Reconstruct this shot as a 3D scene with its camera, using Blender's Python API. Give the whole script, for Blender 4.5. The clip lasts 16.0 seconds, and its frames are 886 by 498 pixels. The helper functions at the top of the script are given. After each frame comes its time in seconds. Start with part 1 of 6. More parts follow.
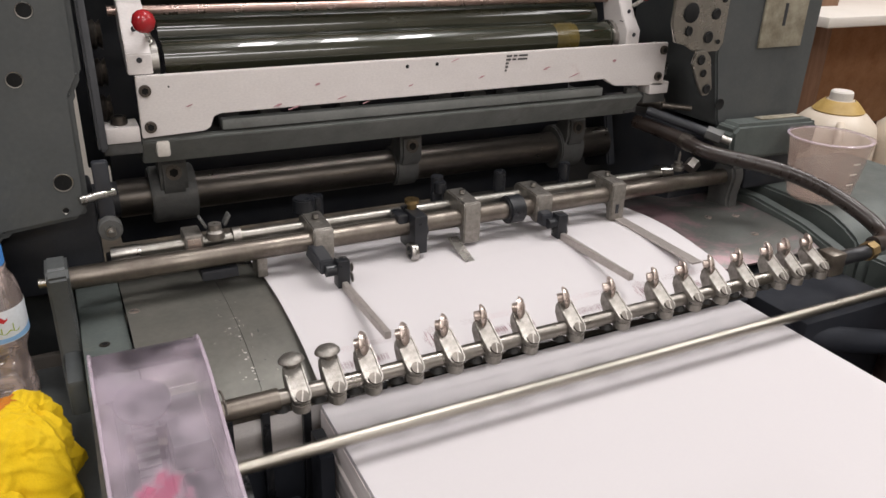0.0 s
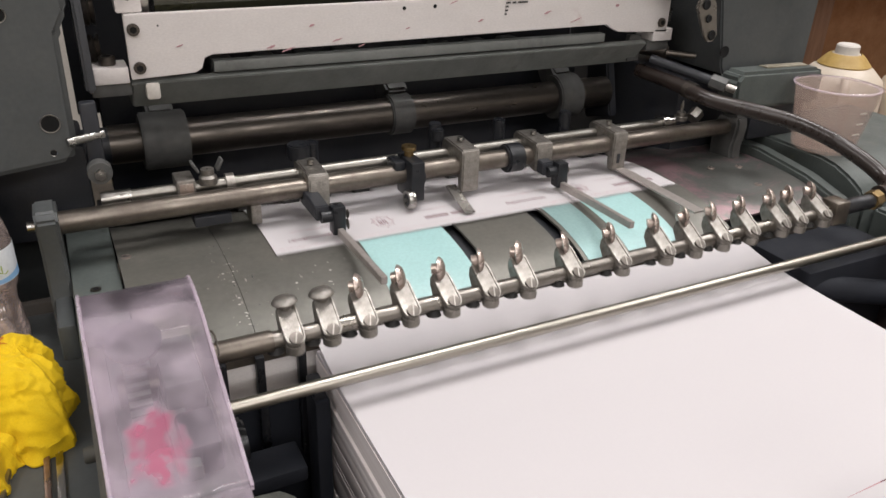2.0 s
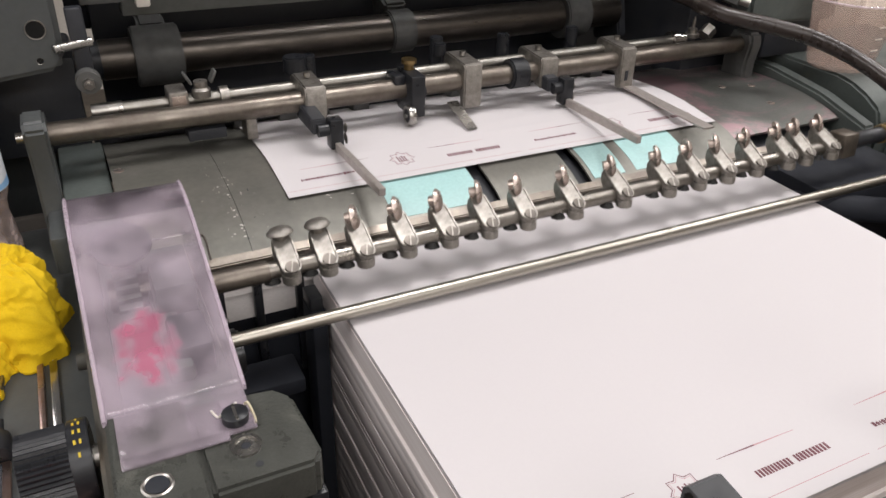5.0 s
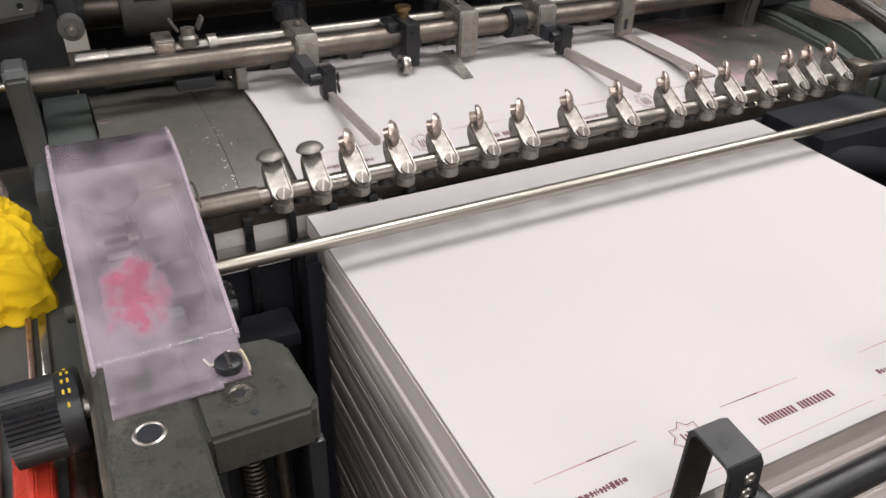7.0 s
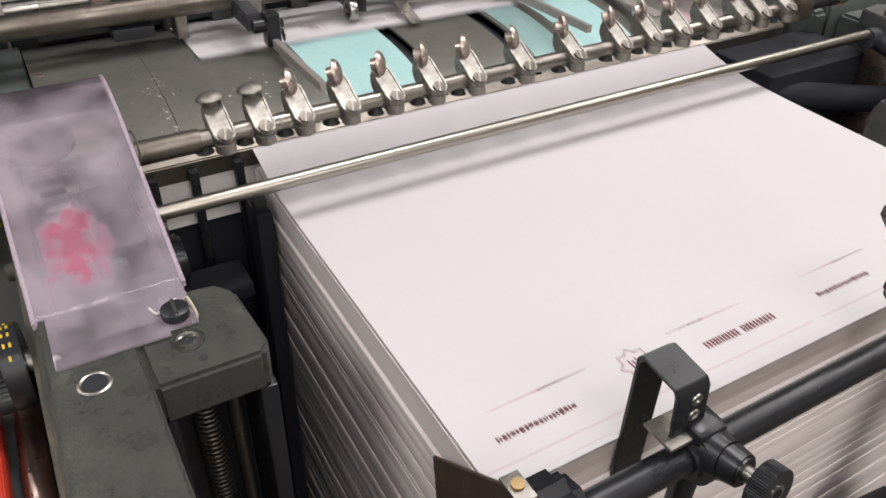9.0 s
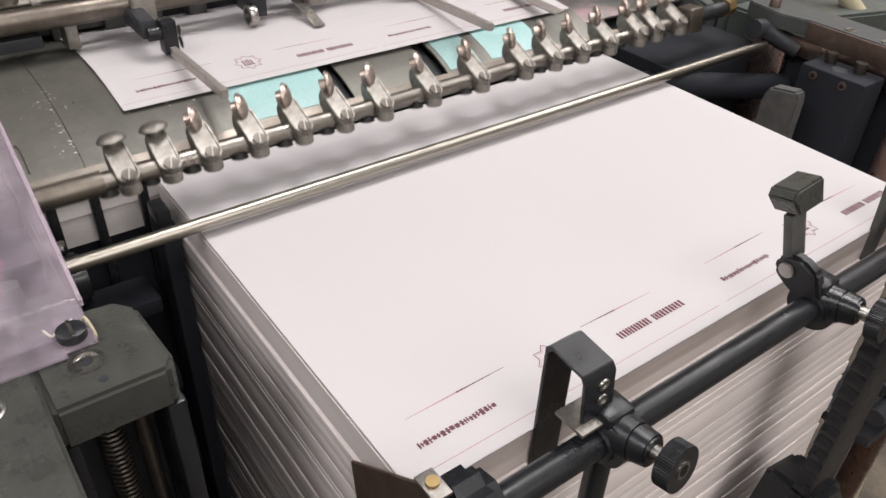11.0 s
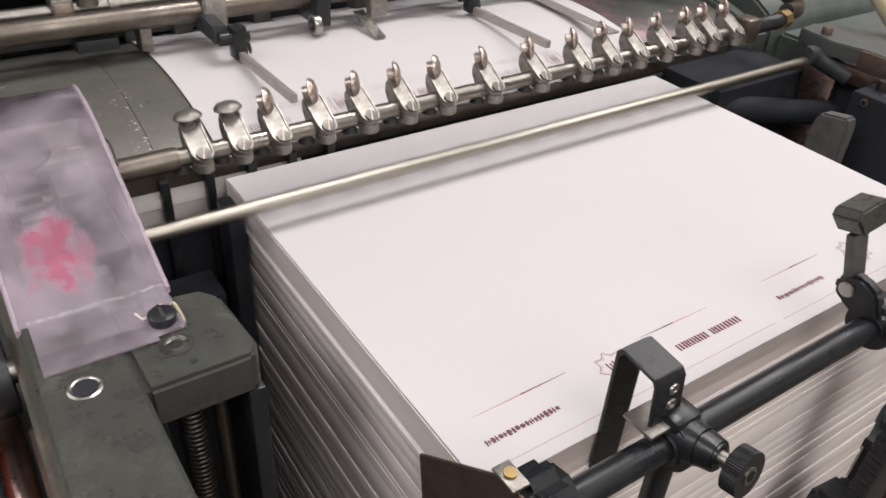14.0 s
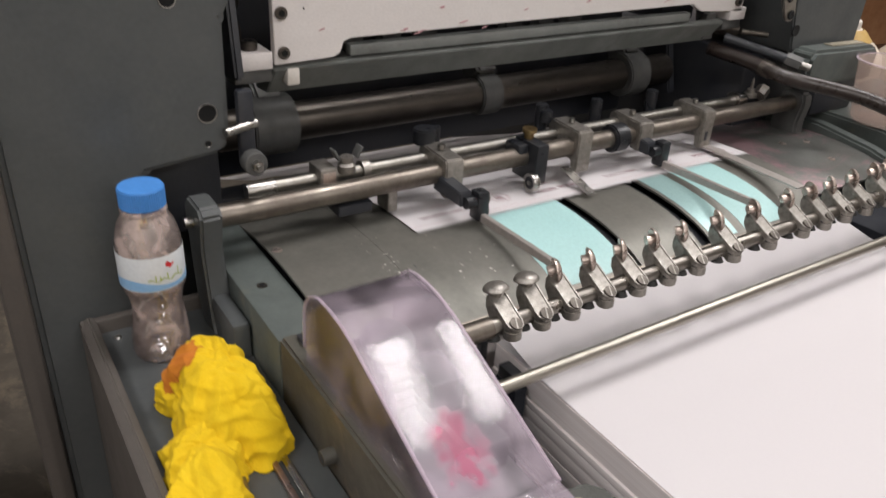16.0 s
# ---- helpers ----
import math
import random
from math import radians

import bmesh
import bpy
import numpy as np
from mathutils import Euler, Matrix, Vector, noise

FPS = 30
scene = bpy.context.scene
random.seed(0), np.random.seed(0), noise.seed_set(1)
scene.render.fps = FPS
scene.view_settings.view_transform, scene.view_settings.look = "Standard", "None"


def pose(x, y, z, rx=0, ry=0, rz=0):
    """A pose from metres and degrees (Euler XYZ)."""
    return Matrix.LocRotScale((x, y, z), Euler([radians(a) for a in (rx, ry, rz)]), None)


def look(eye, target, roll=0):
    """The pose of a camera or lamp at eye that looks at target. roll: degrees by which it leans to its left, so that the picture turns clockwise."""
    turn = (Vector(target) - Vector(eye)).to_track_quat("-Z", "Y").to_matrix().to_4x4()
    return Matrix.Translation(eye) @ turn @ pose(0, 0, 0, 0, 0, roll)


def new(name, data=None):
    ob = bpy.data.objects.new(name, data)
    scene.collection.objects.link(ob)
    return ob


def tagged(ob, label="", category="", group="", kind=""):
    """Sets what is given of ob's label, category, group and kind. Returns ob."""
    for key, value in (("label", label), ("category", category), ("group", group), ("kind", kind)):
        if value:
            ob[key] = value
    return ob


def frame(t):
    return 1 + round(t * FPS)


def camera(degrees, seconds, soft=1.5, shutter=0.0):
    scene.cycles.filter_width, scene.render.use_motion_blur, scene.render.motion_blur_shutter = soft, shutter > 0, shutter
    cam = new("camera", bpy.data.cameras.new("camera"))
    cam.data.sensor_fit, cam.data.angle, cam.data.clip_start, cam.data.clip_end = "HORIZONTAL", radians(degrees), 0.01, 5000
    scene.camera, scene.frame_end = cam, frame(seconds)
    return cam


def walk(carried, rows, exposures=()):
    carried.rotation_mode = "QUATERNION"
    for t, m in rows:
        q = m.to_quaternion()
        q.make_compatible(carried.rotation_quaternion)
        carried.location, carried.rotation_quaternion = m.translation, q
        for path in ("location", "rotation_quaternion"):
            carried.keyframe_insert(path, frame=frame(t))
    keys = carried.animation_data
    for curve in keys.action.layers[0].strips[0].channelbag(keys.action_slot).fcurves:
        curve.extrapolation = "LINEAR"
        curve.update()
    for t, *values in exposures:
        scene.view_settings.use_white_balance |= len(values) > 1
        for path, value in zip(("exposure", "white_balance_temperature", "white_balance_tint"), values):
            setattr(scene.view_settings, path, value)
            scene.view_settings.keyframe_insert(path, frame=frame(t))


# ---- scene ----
cam = camera(60.09, 16.0, shutter=0.3)
PATH = [
    (0.0, (-0.1348, -0.1514, 0.3364), (0.2816, 0.6607, -0.0721), 1.88),
    (0.5, (-0.1346, -0.1480, 0.3322), (0.2817, 0.6573, -0.0901), 2.06),
    (1.0, (-0.1344, -0.1479, 0.3269), (0.2807, 0.6530, -0.1048), 2.10),
    (1.5, (-0.1326, -0.1481, 0.3243), (0.2796, 0.6483, -0.1182), 2.17),
    (2.0, (-0.1315, -0.1483, 0.3168), (0.2790, 0.6454, -0.1321), 2.08),
    (2.5, (-0.1322, -0.1474, 0.3174), (0.2762, 0.6383, -0.1472), 2.30),
    (3.0, (-0.1314, -0.1464, 0.3090), (0.2732, 0.6366, -0.1636), 2.19),
    (3.5, (-0.1319, -0.1444, 0.3068), (0.2718, 0.6293, -0.1816), 2.41),
    (4.0, (-0.1276, -0.1503, 0.2991), (0.2692, 0.6227, -0.1958), 2.09),
    (6.5, (-0.1239, -0.1486, 0.2797), (0.2607, 0.5980, -0.2632), 1.92),
    (7.0, (-0.1241, -0.1451, 0.2745), (0.2608, 0.5955, -0.2762), 1.83),
    (7.5, (-0.1271, -0.1447, 0.2728), (0.2606, 0.5857, -0.2895), 1.99),
    (8.0, (-0.1255, -0.1454, 0.2678), (0.2671, 0.5760, -0.3027), 1.90),
    (8.5, (-0.1217, -0.1481, 0.2659), (0.2801, 0.5611, -0.3135), 1.75),
    (9.0, (-0.1192, -0.1506, 0.2647), (0.2946, 0.5405, -0.3279), 1.79),
    (11.5, (-0.1087, -0.1571, 0.2637), (0.4060, 0.4687, -0.3224), 2.84),
    (12.0, (-0.1056, -0.1591, 0.2621), (0.4234, 0.4543, -0.3243), 3.21),
    (12.5, (-0.1051, -0.1602, 0.2603), (0.4278, 0.4514, -0.3245), 3.54),
    (13.0, (-0.1116, -0.1610, 0.2583), (0.4108, 0.4610, -0.3250), 3.67),
    (13.5, (-0.1284, -0.1538, 0.2617), (0.3753, 0.4861, -0.3186), 4.10),
    (14.0, (-0.1400, -0.1528, 0.2646), (0.3400, 0.5136, -0.3059), 3.88),
    (14.5, (-0.1681, -0.1472, 0.2688), (0.2869, 0.5462, -0.2899), 3.28),
    (15.0, (-0.2163, -0.1321, 0.2698), (0.2277, 0.5875, -0.2641), 3.09),
    (15.5, (-0.2507, -0.1097, 0.2852), (0.2019, 0.6251, -0.2198), 2.89),
    (16.0, (-0.2919, -0.0513, 0.3204), (0.2043, 0.6723, -0.1595), 3.70),
]
walk(cam, [(t, look(eye, target, roll)) for t, eye, target, roll in PATH])

# ---- light ----
world = bpy.data.worlds.new("world")
scene.world = world
world.use_nodes = True
world.node_tree.nodes["Background"].inputs[0].default_value = (0.95, 0.97, 1.0, 1)
world.node_tree.nodes["Background"].inputs[1].default_value = 0.03
scene.view_settings.exposure = -0.27


def area_lamp(x, y, z, sx, sy, watts):
    """An area lamp under the ceiling, facing down."""
    lamp = bpy.data.lights.new("ceiling_lamp", "AREA")
    lamp.shape, lamp.size, lamp.size_y, lamp.energy = "RECTANGLE", sx, sy, watts
    lamp.color = (1.0, 0.968, 0.965)
    ob = new("ceiling_lamp", lamp)
    ob.location = (x, y, z)
    return ob


# three tubes of the ceiling fixture that casts the rod and sucker shadows
area_lamp(0.38, 0.36, 1.74, 0.10, 0.54, 8.2)
area_lamp(0.62, 0.36, 1.74, 0.10, 0.54, 8.2)
area_lamp(0.86, 0.36, 1.74, 0.10, 0.54, 8.2)
# six unseen fill lamps, added to lift the dark front, sides and background
area_lamp(-0.25, -1.0, 1.74, 1.3, 0.22, 15)
area_lamp(0.1, -2.5, 1.74, 2.4, 0.70, 60)
area_lamp(-1.5, -0.1, 1.74, 0.50, 1.5, 34)
area_lamp(1.7, -0.4, 1.74, 0.40, 1.8, 17)
area_lamp(-1.3, 1.6, 1.74, 1.3, 0.22, 20)
area_lamp(2.0, 0.55, 1.74, 0.40, 1.3, 28)

# ---- materials ----


def mat(name, color, rough=0.5, metal=0.0, second=None, amount=0.35, scale=40.0, bump=0.15, fine=400.0,
        wear=None, wear_amount=0.0, stretch=(1, 1, 1), transmission=0.0, ior=1.45, coat=0.0, alpha=1.0, rough_var=0.12, lo=0.42, hi=0.62, speck=0.22):
    """A surface with a large and a fine variation, optional worn or dirty patches, and fine relief."""
    k = bpy.data.materials.new(name)
    k.use_nodes = True
    nt = k.node_tree
    n, l = nt.nodes, nt.links
    b = n["Principled BSDF"]
    co = n.new("ShaderNodeTexCoord")
    mp = n.new("ShaderNodeMapping")
    mp.inputs["Scale"].default_value = stretch
    l.new(co.outputs["Object"], mp.inputs["Vector"])
    big = n.new("ShaderNodeTexNoise")
    big.inputs["Scale"].default_value, big.inputs["Detail"].default_value, big.inputs["Roughness"].default_value = scale, 6, 0.65
    tiny = n.new("ShaderNodeTexNoise")
    tiny.inputs["Scale"].default_value, tiny.inputs["Detail"].default_value = fine, 3
    l.new(mp.outputs[0], big.inputs["Vector"])
    l.new(mp.outputs[0], tiny.inputs["Vector"])
    second = second or tuple(c * 0.6 for c in color)
    ramp = n.new("ShaderNodeMapRange")
    ramp.inputs["From Min"].default_value, ramp.inputs["From Max"].default_value = 0.3, 0.7
    ramp.inputs["To Max"].default_value = amount
    l.new(big.outputs["Fac"], ramp.inputs["Value"])
    mix = n.new("ShaderNodeMix")
    mix.data_type = "RGBA"
    mix.inputs["A"].default_value, mix.inputs["B"].default_value = (*color, 1), (*second, 1)
    l.new(ramp.outputs[0], mix.inputs["Factor"])
    out = mix.outputs["Result"]
    grain = n.new("ShaderNodeMix")
    grain.data_type, grain.blend_type = "RGBA", "MULTIPLY"
    grain.inputs["Factor"].default_value = speck
    l.new(out, grain.inputs["A"])
    l.new(tiny.outputs["Fac"], grain.inputs["B"])
    out = grain.outputs["Result"]
    if wear:
        pat = n.new("ShaderNodeTexNoise")
        pat.inputs["Scale"].default_value, pat.inputs["Detail"].default_value, pat.inputs["Roughness"].default_value = scale * 0.6, 9, 0.75
        pat.inputs["Distortion"].default_value = 0.6
        l.new(co.outputs["Object"], pat.inputs["Vector"])
        edge = n.new("ShaderNodeMapRange")
        edge.inputs["From Min"].default_value, edge.inputs["From Max"].default_value = hi - 0.03, hi + 0.06
        edge.inputs["To Max"].default_value = wear_amount
        l.new(pat.outputs["Fac"], edge.inputs["Value"])
        m2 = n.new("ShaderNodeMix")
        m2.data_type = "RGBA"
        m2.inputs["B"].default_value = (*wear, 1)
        l.new(edge.outputs[0], m2.inputs["Factor"])
        l.new(out, m2.inputs["A"])
        out = m2.outputs["Result"]
    l.new(out, b.inputs["Base Color"])
    rr = n.new("ShaderNodeMapRange")
    rr.inputs["From Min"].default_value, rr.inputs["From Max"].default_value = 0.3, 0.7
    rr.inputs["To Min"].default_value, rr.inputs["To Max"].default_value = max(0.03, rough - rough_var), min(1.0, rough + rough_var)
    l.new(big.outputs["Fac"], rr.inputs["Value"])
    l.new(rr.outputs[0], b.inputs["Roughness"])
    b.inputs["Metallic"].default_value = metal
    b.inputs["IOR"].default_value = ior
    b.inputs["Transmission Weight"].default_value = transmission
    b.inputs["Coat Weight"].default_value = coat
    b.inputs["Alpha"].default_value = alpha
    if bump:
        bp = n.new("ShaderNodeBump")
        bp.inputs["Strength"].default_value, bp.inputs["Distance"].default_value = bump, 0.0006
        l.new(tiny.outputs["Fac"], bp.inputs["Height"])
        l.new(bp.outputs[0], b.inputs["Normal"])
    return k


PAPER = mat("paper", (0.535, 0.506, 0.514), 0.75, second=(0.555, 0.526, 0.535), amount=0.5, scale=9, bump=0, speck=0.03)
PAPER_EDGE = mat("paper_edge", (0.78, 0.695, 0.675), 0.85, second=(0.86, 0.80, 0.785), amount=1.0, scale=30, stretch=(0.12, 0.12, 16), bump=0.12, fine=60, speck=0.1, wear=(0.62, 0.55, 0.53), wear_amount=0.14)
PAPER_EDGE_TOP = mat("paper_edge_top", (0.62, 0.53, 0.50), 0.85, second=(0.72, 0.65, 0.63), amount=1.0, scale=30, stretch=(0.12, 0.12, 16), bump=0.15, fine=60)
INK = mat("maroon_ink", (0.17, 0.065, 0.08), 0.8, bump=0, amount=0.2)
INK_PALE = mat("pale_maroon_ink", (0.50, 0.28, 0.30), 0.8, bump=0, amount=0.2)
GREY_PAINT = mat("grey_enamel", (0.092, 0.097, 0.097), 0.42, second=(0.062, 0.068, 0.07), amount=0.8, scale=14, bump=0.12, fine=260, wear=(0.12, 0.13, 0.12), wear_amount=0.35, hi=0.63)
GREEN_PAINT = mat("green_grey_enamel", (0.115, 0.130, 0.122), 0.45, second=(0.075, 0.088, 0.083), amount=0.9, scale=24, bump=0.2, wear=(0.16, 0.15, 0.12), wear_amount=0.5, hi=0.6)
OLIVE_PAINT = mat("olive_worn_enamel", (0.115, 0.105, 0.085), 0.5, second=(0.07, 0.066, 0.055), amount=1.0, scale=18, bump=0.2, wear=(0.19, 0.14, 0.10), wear_amount=0.6, hi=0.58)
CAST = mat("cast_dark_enamel", (0.048, 0.049, 0.044), 0.33, second=(0.070, 0.072, 0.063), amount=0.8, scale=60, bump=0.65, fine=480, wear=(0.12, 0.12, 0.10), wear_amount=0.4, hi=0.6)
BLACK = mat("black_enamel", (0.012, 0.013, 0.016), 0.33, second=(0.022, 0.023, 0.026), amount=0.7, scale=40, bump=0.1, wear=(0.10, 0.095, 0.09), wear_amount=0.5, hi=0.68)
DARK = mat("oily_black_iron", (0.022, 0.025, 0.032), 0.45, second=(0.048, 0.047, 0.05), amount=0.7, scale=30, bump=0.2)
NAVY = mat("dark_blue_black_enamel", (0.006, 0.008, 0.014), 0.78, second=(0.011, 0.013, 0.020), amount=0.8, scale=25, bump=0.15)
STEEL = mat("brushed_steel", (0.50, 0.485, 0.46), 0.30, 1.0, second=(0.36, 0.34, 0.31), amount=0.8, scale=50, bump=0.12, fine=700, rough_var=0.1)
ROD = mat("drawn_steel_rod", (0.43, 0.405, 0.355), 0.33, 1.0, second=(0.36, 0.335, 0.29), amount=0.8, scale=22, stretch=(0.4, 1, 1), bump=0, rough_var=0.04, speck=0.08)
DULL_ROD = mat("dull_thin_rod", (0.36, 0.345, 0.315), 0.40, 1.0, second=(0.24, 0.225, 0.20), amount=0.9, scale=45, bump=0.08, rough_var=0.06)
BAR_STEEL = mat("tarnished_steel_bar", (0.27, 0.24, 0.205), 0.40, 0.9, second=(0.14, 0.118, 0.10), amount=1.0, scale=26, bump=0.15, wear=(0.10, 0.08, 0.07), wear_amount=0.5, hi=0.57)
SHAFT = mat("dull_steel_shaft", (0.36, 0.335, 0.30), 0.33, 1.0, second=(0.22, 0.20, 0.18), amount=0.9, scale=40, bump=0.1)
NICKEL = mat("dull_nickel", (0.41, 0.385, 0.35), 0.46, 0.9, second=(0.26, 0.24, 0.22), amount=1.0, scale=160, bump=0.6, fine=500, wear=(0.22, 0.2, 0.18), wear_amount=0.5, hi=0.6)
GUIDE = mat("satin_guide_steel", (0.58, 0.53, 0.50), 0.40, 0.6, second=(0.42, 0.37, 0.34), amount=0.8, scale=60, bump=0.1)
COPPERY = mat("worn_pinkish_nickel", (0.66, 0.56, 0.51), 0.32, 0.85, second=(0.5, 0.4, 0.34), amount=0.8, scale=150, bump=0.2)
DARK_STEEL = mat("dark_burnished_steel", (0.16, 0.14, 0.122), 0.36, 0.9, second=(0.075, 0.067, 0.06), amount=0.9, scale=20, bump=0.1, stretch=(1, 3, 3))
IRON = mat("grey_cast_iron", (0.15, 0.15, 0.145), 0.55, 0.4, second=(0.09, 0.09, 0.088), amount=0.9, scale=50, bump=0.35)
ALU = mat("milled_aluminium", (0.80, 0.755, 0.735), 0.46, 0.15, second=(0.70, 0.65, 0.63), amount=0.7, scale=14, bump=0.05, wear=(0.45, 0.28, 0.26), wear_amount=0.35, hi=0.68, stretch=(1, 3, 2))
BOARD = mat("worn_zinc_plate", (0.225, 0.215, 0.190), 0.45, 0.5, second=(0.135, 0.133, 0.118), amount=1.0, scale=11, bump=0.12, fine=240, wear=(0.36, 0.35, 0.32), wear_amount=0.6, hi=0.64)
BOARD_PINK = mat("inky_zinc_plate", (0.21, 0.21, 0.195), 0.4, 0.7, second=(0.15, 0.155, 0.145), amount=1.0, scale=14, bump=0.12, wear=(0.40, 0.22, 0.25), wear_amount=0.6, hi=0.50)
SCUFF = mat("bare_scuffed_zinc", (0.46, 0.42, 0.39), 0.5, 0.4, second=(0.34, 0.30, 0.27), amount=0.9, scale=300, bump=0.2)
TEAL = mat("pale_teal_film", (0.37, 0.59, 0.58), 0.4, second=(0.41, 0.63, 0.62), amount=0.7, scale=16, bump=0.04)
TEAL_SHINE = mat("teal_grey_metal_strip", (0.37, 0.56, 0.55), 0.3, 0.35, second=(0.33, 0.48, 0.47), amount=0.6, scale=9, bump=0.03, rough_var=0.04)
ROLLER = mat("dark_green_rubber_roller", (0.020, 0.024, 0.017), 0.20, second=(0.036, 0.034, 0.018), amount=0.9, scale=9, bump=0.05, stretch=(1, 4, 4), coat=1.0)
ROLLER_TAN = mat("ochre_inked_roller", (0.15, 0.11, 0.03), 0.26, second=(0.07, 0.055, 0.02), amount=0.9, scale=30, bump=0.05, coat=0.3)
RED = mat("glossy_red_ball", (0.42, 0.02, 0.025), 0.15, second=(0.36, 0.02, 0.025), coat=0.4, bump=0)
RUBBER = mat("black_rubber", (0.018, 0.017, 0.016), 0.6, bump=0.2)
HOSE = mat("brown_black_hose", (0.022, 0.016, 0.014), 0.32, second=(0.038, 0.026, 0.021), amount=0.7, scale=40, bump=0.05, coat=0.1)
BRASS = mat("dull_brass", (0.42, 0.30, 0.14), 0.38, 1.0, second=(0.28, 0.19, 0.09), amount=0.8, scale=90, bump=0.2)
CREAM = mat("cream_nylon", (0.62, 0.55, 0.38), 0.5, bump=0.05)
YELLOW = mat("yellow_cloth", (0.74, 0.50, 0.004), 0.9, second=(0.66, 0.42, 0.003), amount=0.8, scale=45, bump=0.5, fine=900)
RUST = mat("orange_stain", (0.48, 0.13, 0.012), 0.9, second=(0.58, 0.24, 0.01), amount=0.7, scale=60, bump=0.4, fine=900)
BLUE_CAP = mat("blue_plastic", (0.07, 0.26, 0.66), 0.4, second=(0.06, 0.22, 0.58), amount=0.5, bump=0.05)
# pink in the base colour stands for reflections in the clear bottle
PET = mat("clear_plastic_pink_glints", (0.98, 0.78, 0.72), 0.06, bump=1.0, fine=90, rough_var=0.02, speck=0.0)
LABEL = mat("bottle_label", (0.66, 0.70, 0.74), 0.35, second=(0.72, 0.72, 0.72), bump=0.02)
LABEL_BLUE = mat("label_blue", (0.22, 0.42, 0.68), 0.35, second=(0.34, 0.52, 0.72), scale=90, bump=0.02)
LABEL_GREEN = mat("label_green", (0.35, 0.45, 0.06), 0.4, bump=0.02)
LABEL_RED = mat("label_red", (0.6, 0.03, 0.04), 0.4, bump=0.02)
RED_PLASTIC = mat("red_handle_plastic", (0.62, 0.055, 0.03), 0.3, second=(0.5, 0.04, 0.025), bump=0.05, coat=0.2)
CHROME = mat("chrome_tool_steel", (0.62, 0.60, 0.58), 0.2, 1.0, second=(0.45, 0.43, 0.41), scale=60, bump=0.05)
PINK_STEEL = mat("rusty_ground_steel", (0.55, 0.43, 0.39), 0.32, 1.0, second=(0.33, 0.2, 0.16), amount=0.9, scale=40, bump=0.1)
COPPER_RUST = mat("rust_brown_steel", (0.17, 0.125, 0.105), 0.5, 0.5, second=(0.11, 0.07, 0.055), amount=0.9, scale=30, bump=0.2, wear=(0.3, 0.24, 0.2), wear_amount=0.5)
WALL = mat("cream_plaster", (0.70, 0.66, 0.60), 0.9, second=(0.50, 0.45, 0.39), scale=5, bump=0.1, fine=120)
CEIL = mat("white_ceiling", (0.78, 0.77, 0.75), 0.9, second=(0.72, 0.71, 0.69), scale=3, bump=0.05)
FLOOR = mat("dirty_concrete", (0.125, 0.105, 0.083), 0.7, second=(0.07, 0.06, 0.05), amount=0.9, scale=9, bump=0.3, fine=60, wear=(0.21, 0.17, 0.125), wear_amount=0.6, hi=0.56)
PLY = mat("chipboard", (0.40, 0.21, 0.10), 0.75, second=(0.29, 0.14, 0.065), amount=1.0, scale=26, bump=0.2, fine=150)
TIMBER = mat("brown_timber", (0.25, 0.14, 0.085), 0.6, second=(0.16, 0.085, 0.05), amount=0.9, scale=20, stretch=(6, 6, 0.6), bump=0.2)
WHITE_SHELF = mat("painted_shelf", (0.66, 0.62, 0.57), 0.6, second=(0.55, 0.5, 0.45), scale=12, bump=0.1)
JUG = mat("milky_polythene", (0.66, 0.58, 0.49), 0.4, second=(0.58, 0.49, 0.39), amount=0.9, scale=8, bump=0.06)
JUG_CAP = mat("yellow_cap_collar", (0.50, 0.34, 0.11), 0.5, second=(0.38, 0.24, 0.07), amount=0.9, scale=40, bump=0.1)
CLOTH_GREY = mat("grey_green_cloth", (0.23, 0.29, 0.275), 0.9, second=(0.15, 0.19, 0.185), amount=0.9, scale=40, bump=0.4, fine=700)
TAG = mat("worn_brass_tag", (0.50, 0.46, 0.36), 0.5, 0.4, second=(0.20, 0.17, 0.12), amount=0.9, scale=45, bump=0.2)
RAIL_GREY = mat("grey_painted_rail", (0.20, 0.205, 0.195), 0.45, second=(0.13, 0.138, 0.13), amount=0.9, scale=24, bump=0.15, wear=(0.08, 0.075, 0.07), wear_amount=0.6, hi=0.62)
PRINT_DARK = mat("dark_stencil", (0.06, 0.055, 0.055), 0.7, bump=0)
DIAL_YELLOW = mat("dial_yellow", (0.62, 0.45, 0.03), 0.6, bump=0)
# near-black for flat discs that paint the shade inside uncut holes
HOLE_SHADE = mat("hole_shade", (0.005, 0.005, 0.005), 0.9, bump=0)
SHADOW_GREY = mat("mud_brown_panel", (0.090, 0.078, 0.069), 0.6, second=(0.058, 0.051, 0.046), scale=12, bump=0.1)


def glossy_film(k, rough, ior=1.5):
    """Adds the sheen of a smooth clear plastic over a thin see-through sheet."""
    n, l = k.node_tree.nodes, k.node_tree.links
    out = n["Material Output"]
    fr = n.new("ShaderNodeFresnel")
    fr.inputs["IOR"].default_value = ior
    gl = n.new("ShaderNodeBsdfGlossy")
    gl.inputs["Roughness"].default_value = rough
    mx = n.new("ShaderNodeMixShader")
    l.new(fr.outputs[0], mx.inputs[0])
    l.new(n["Principled BSDF"].outputs[0], mx.inputs[1])
    l.new(gl.outputs[0], mx.inputs[2])
    l.new(mx.outputs[0], out.inputs["Surface"])
    return k


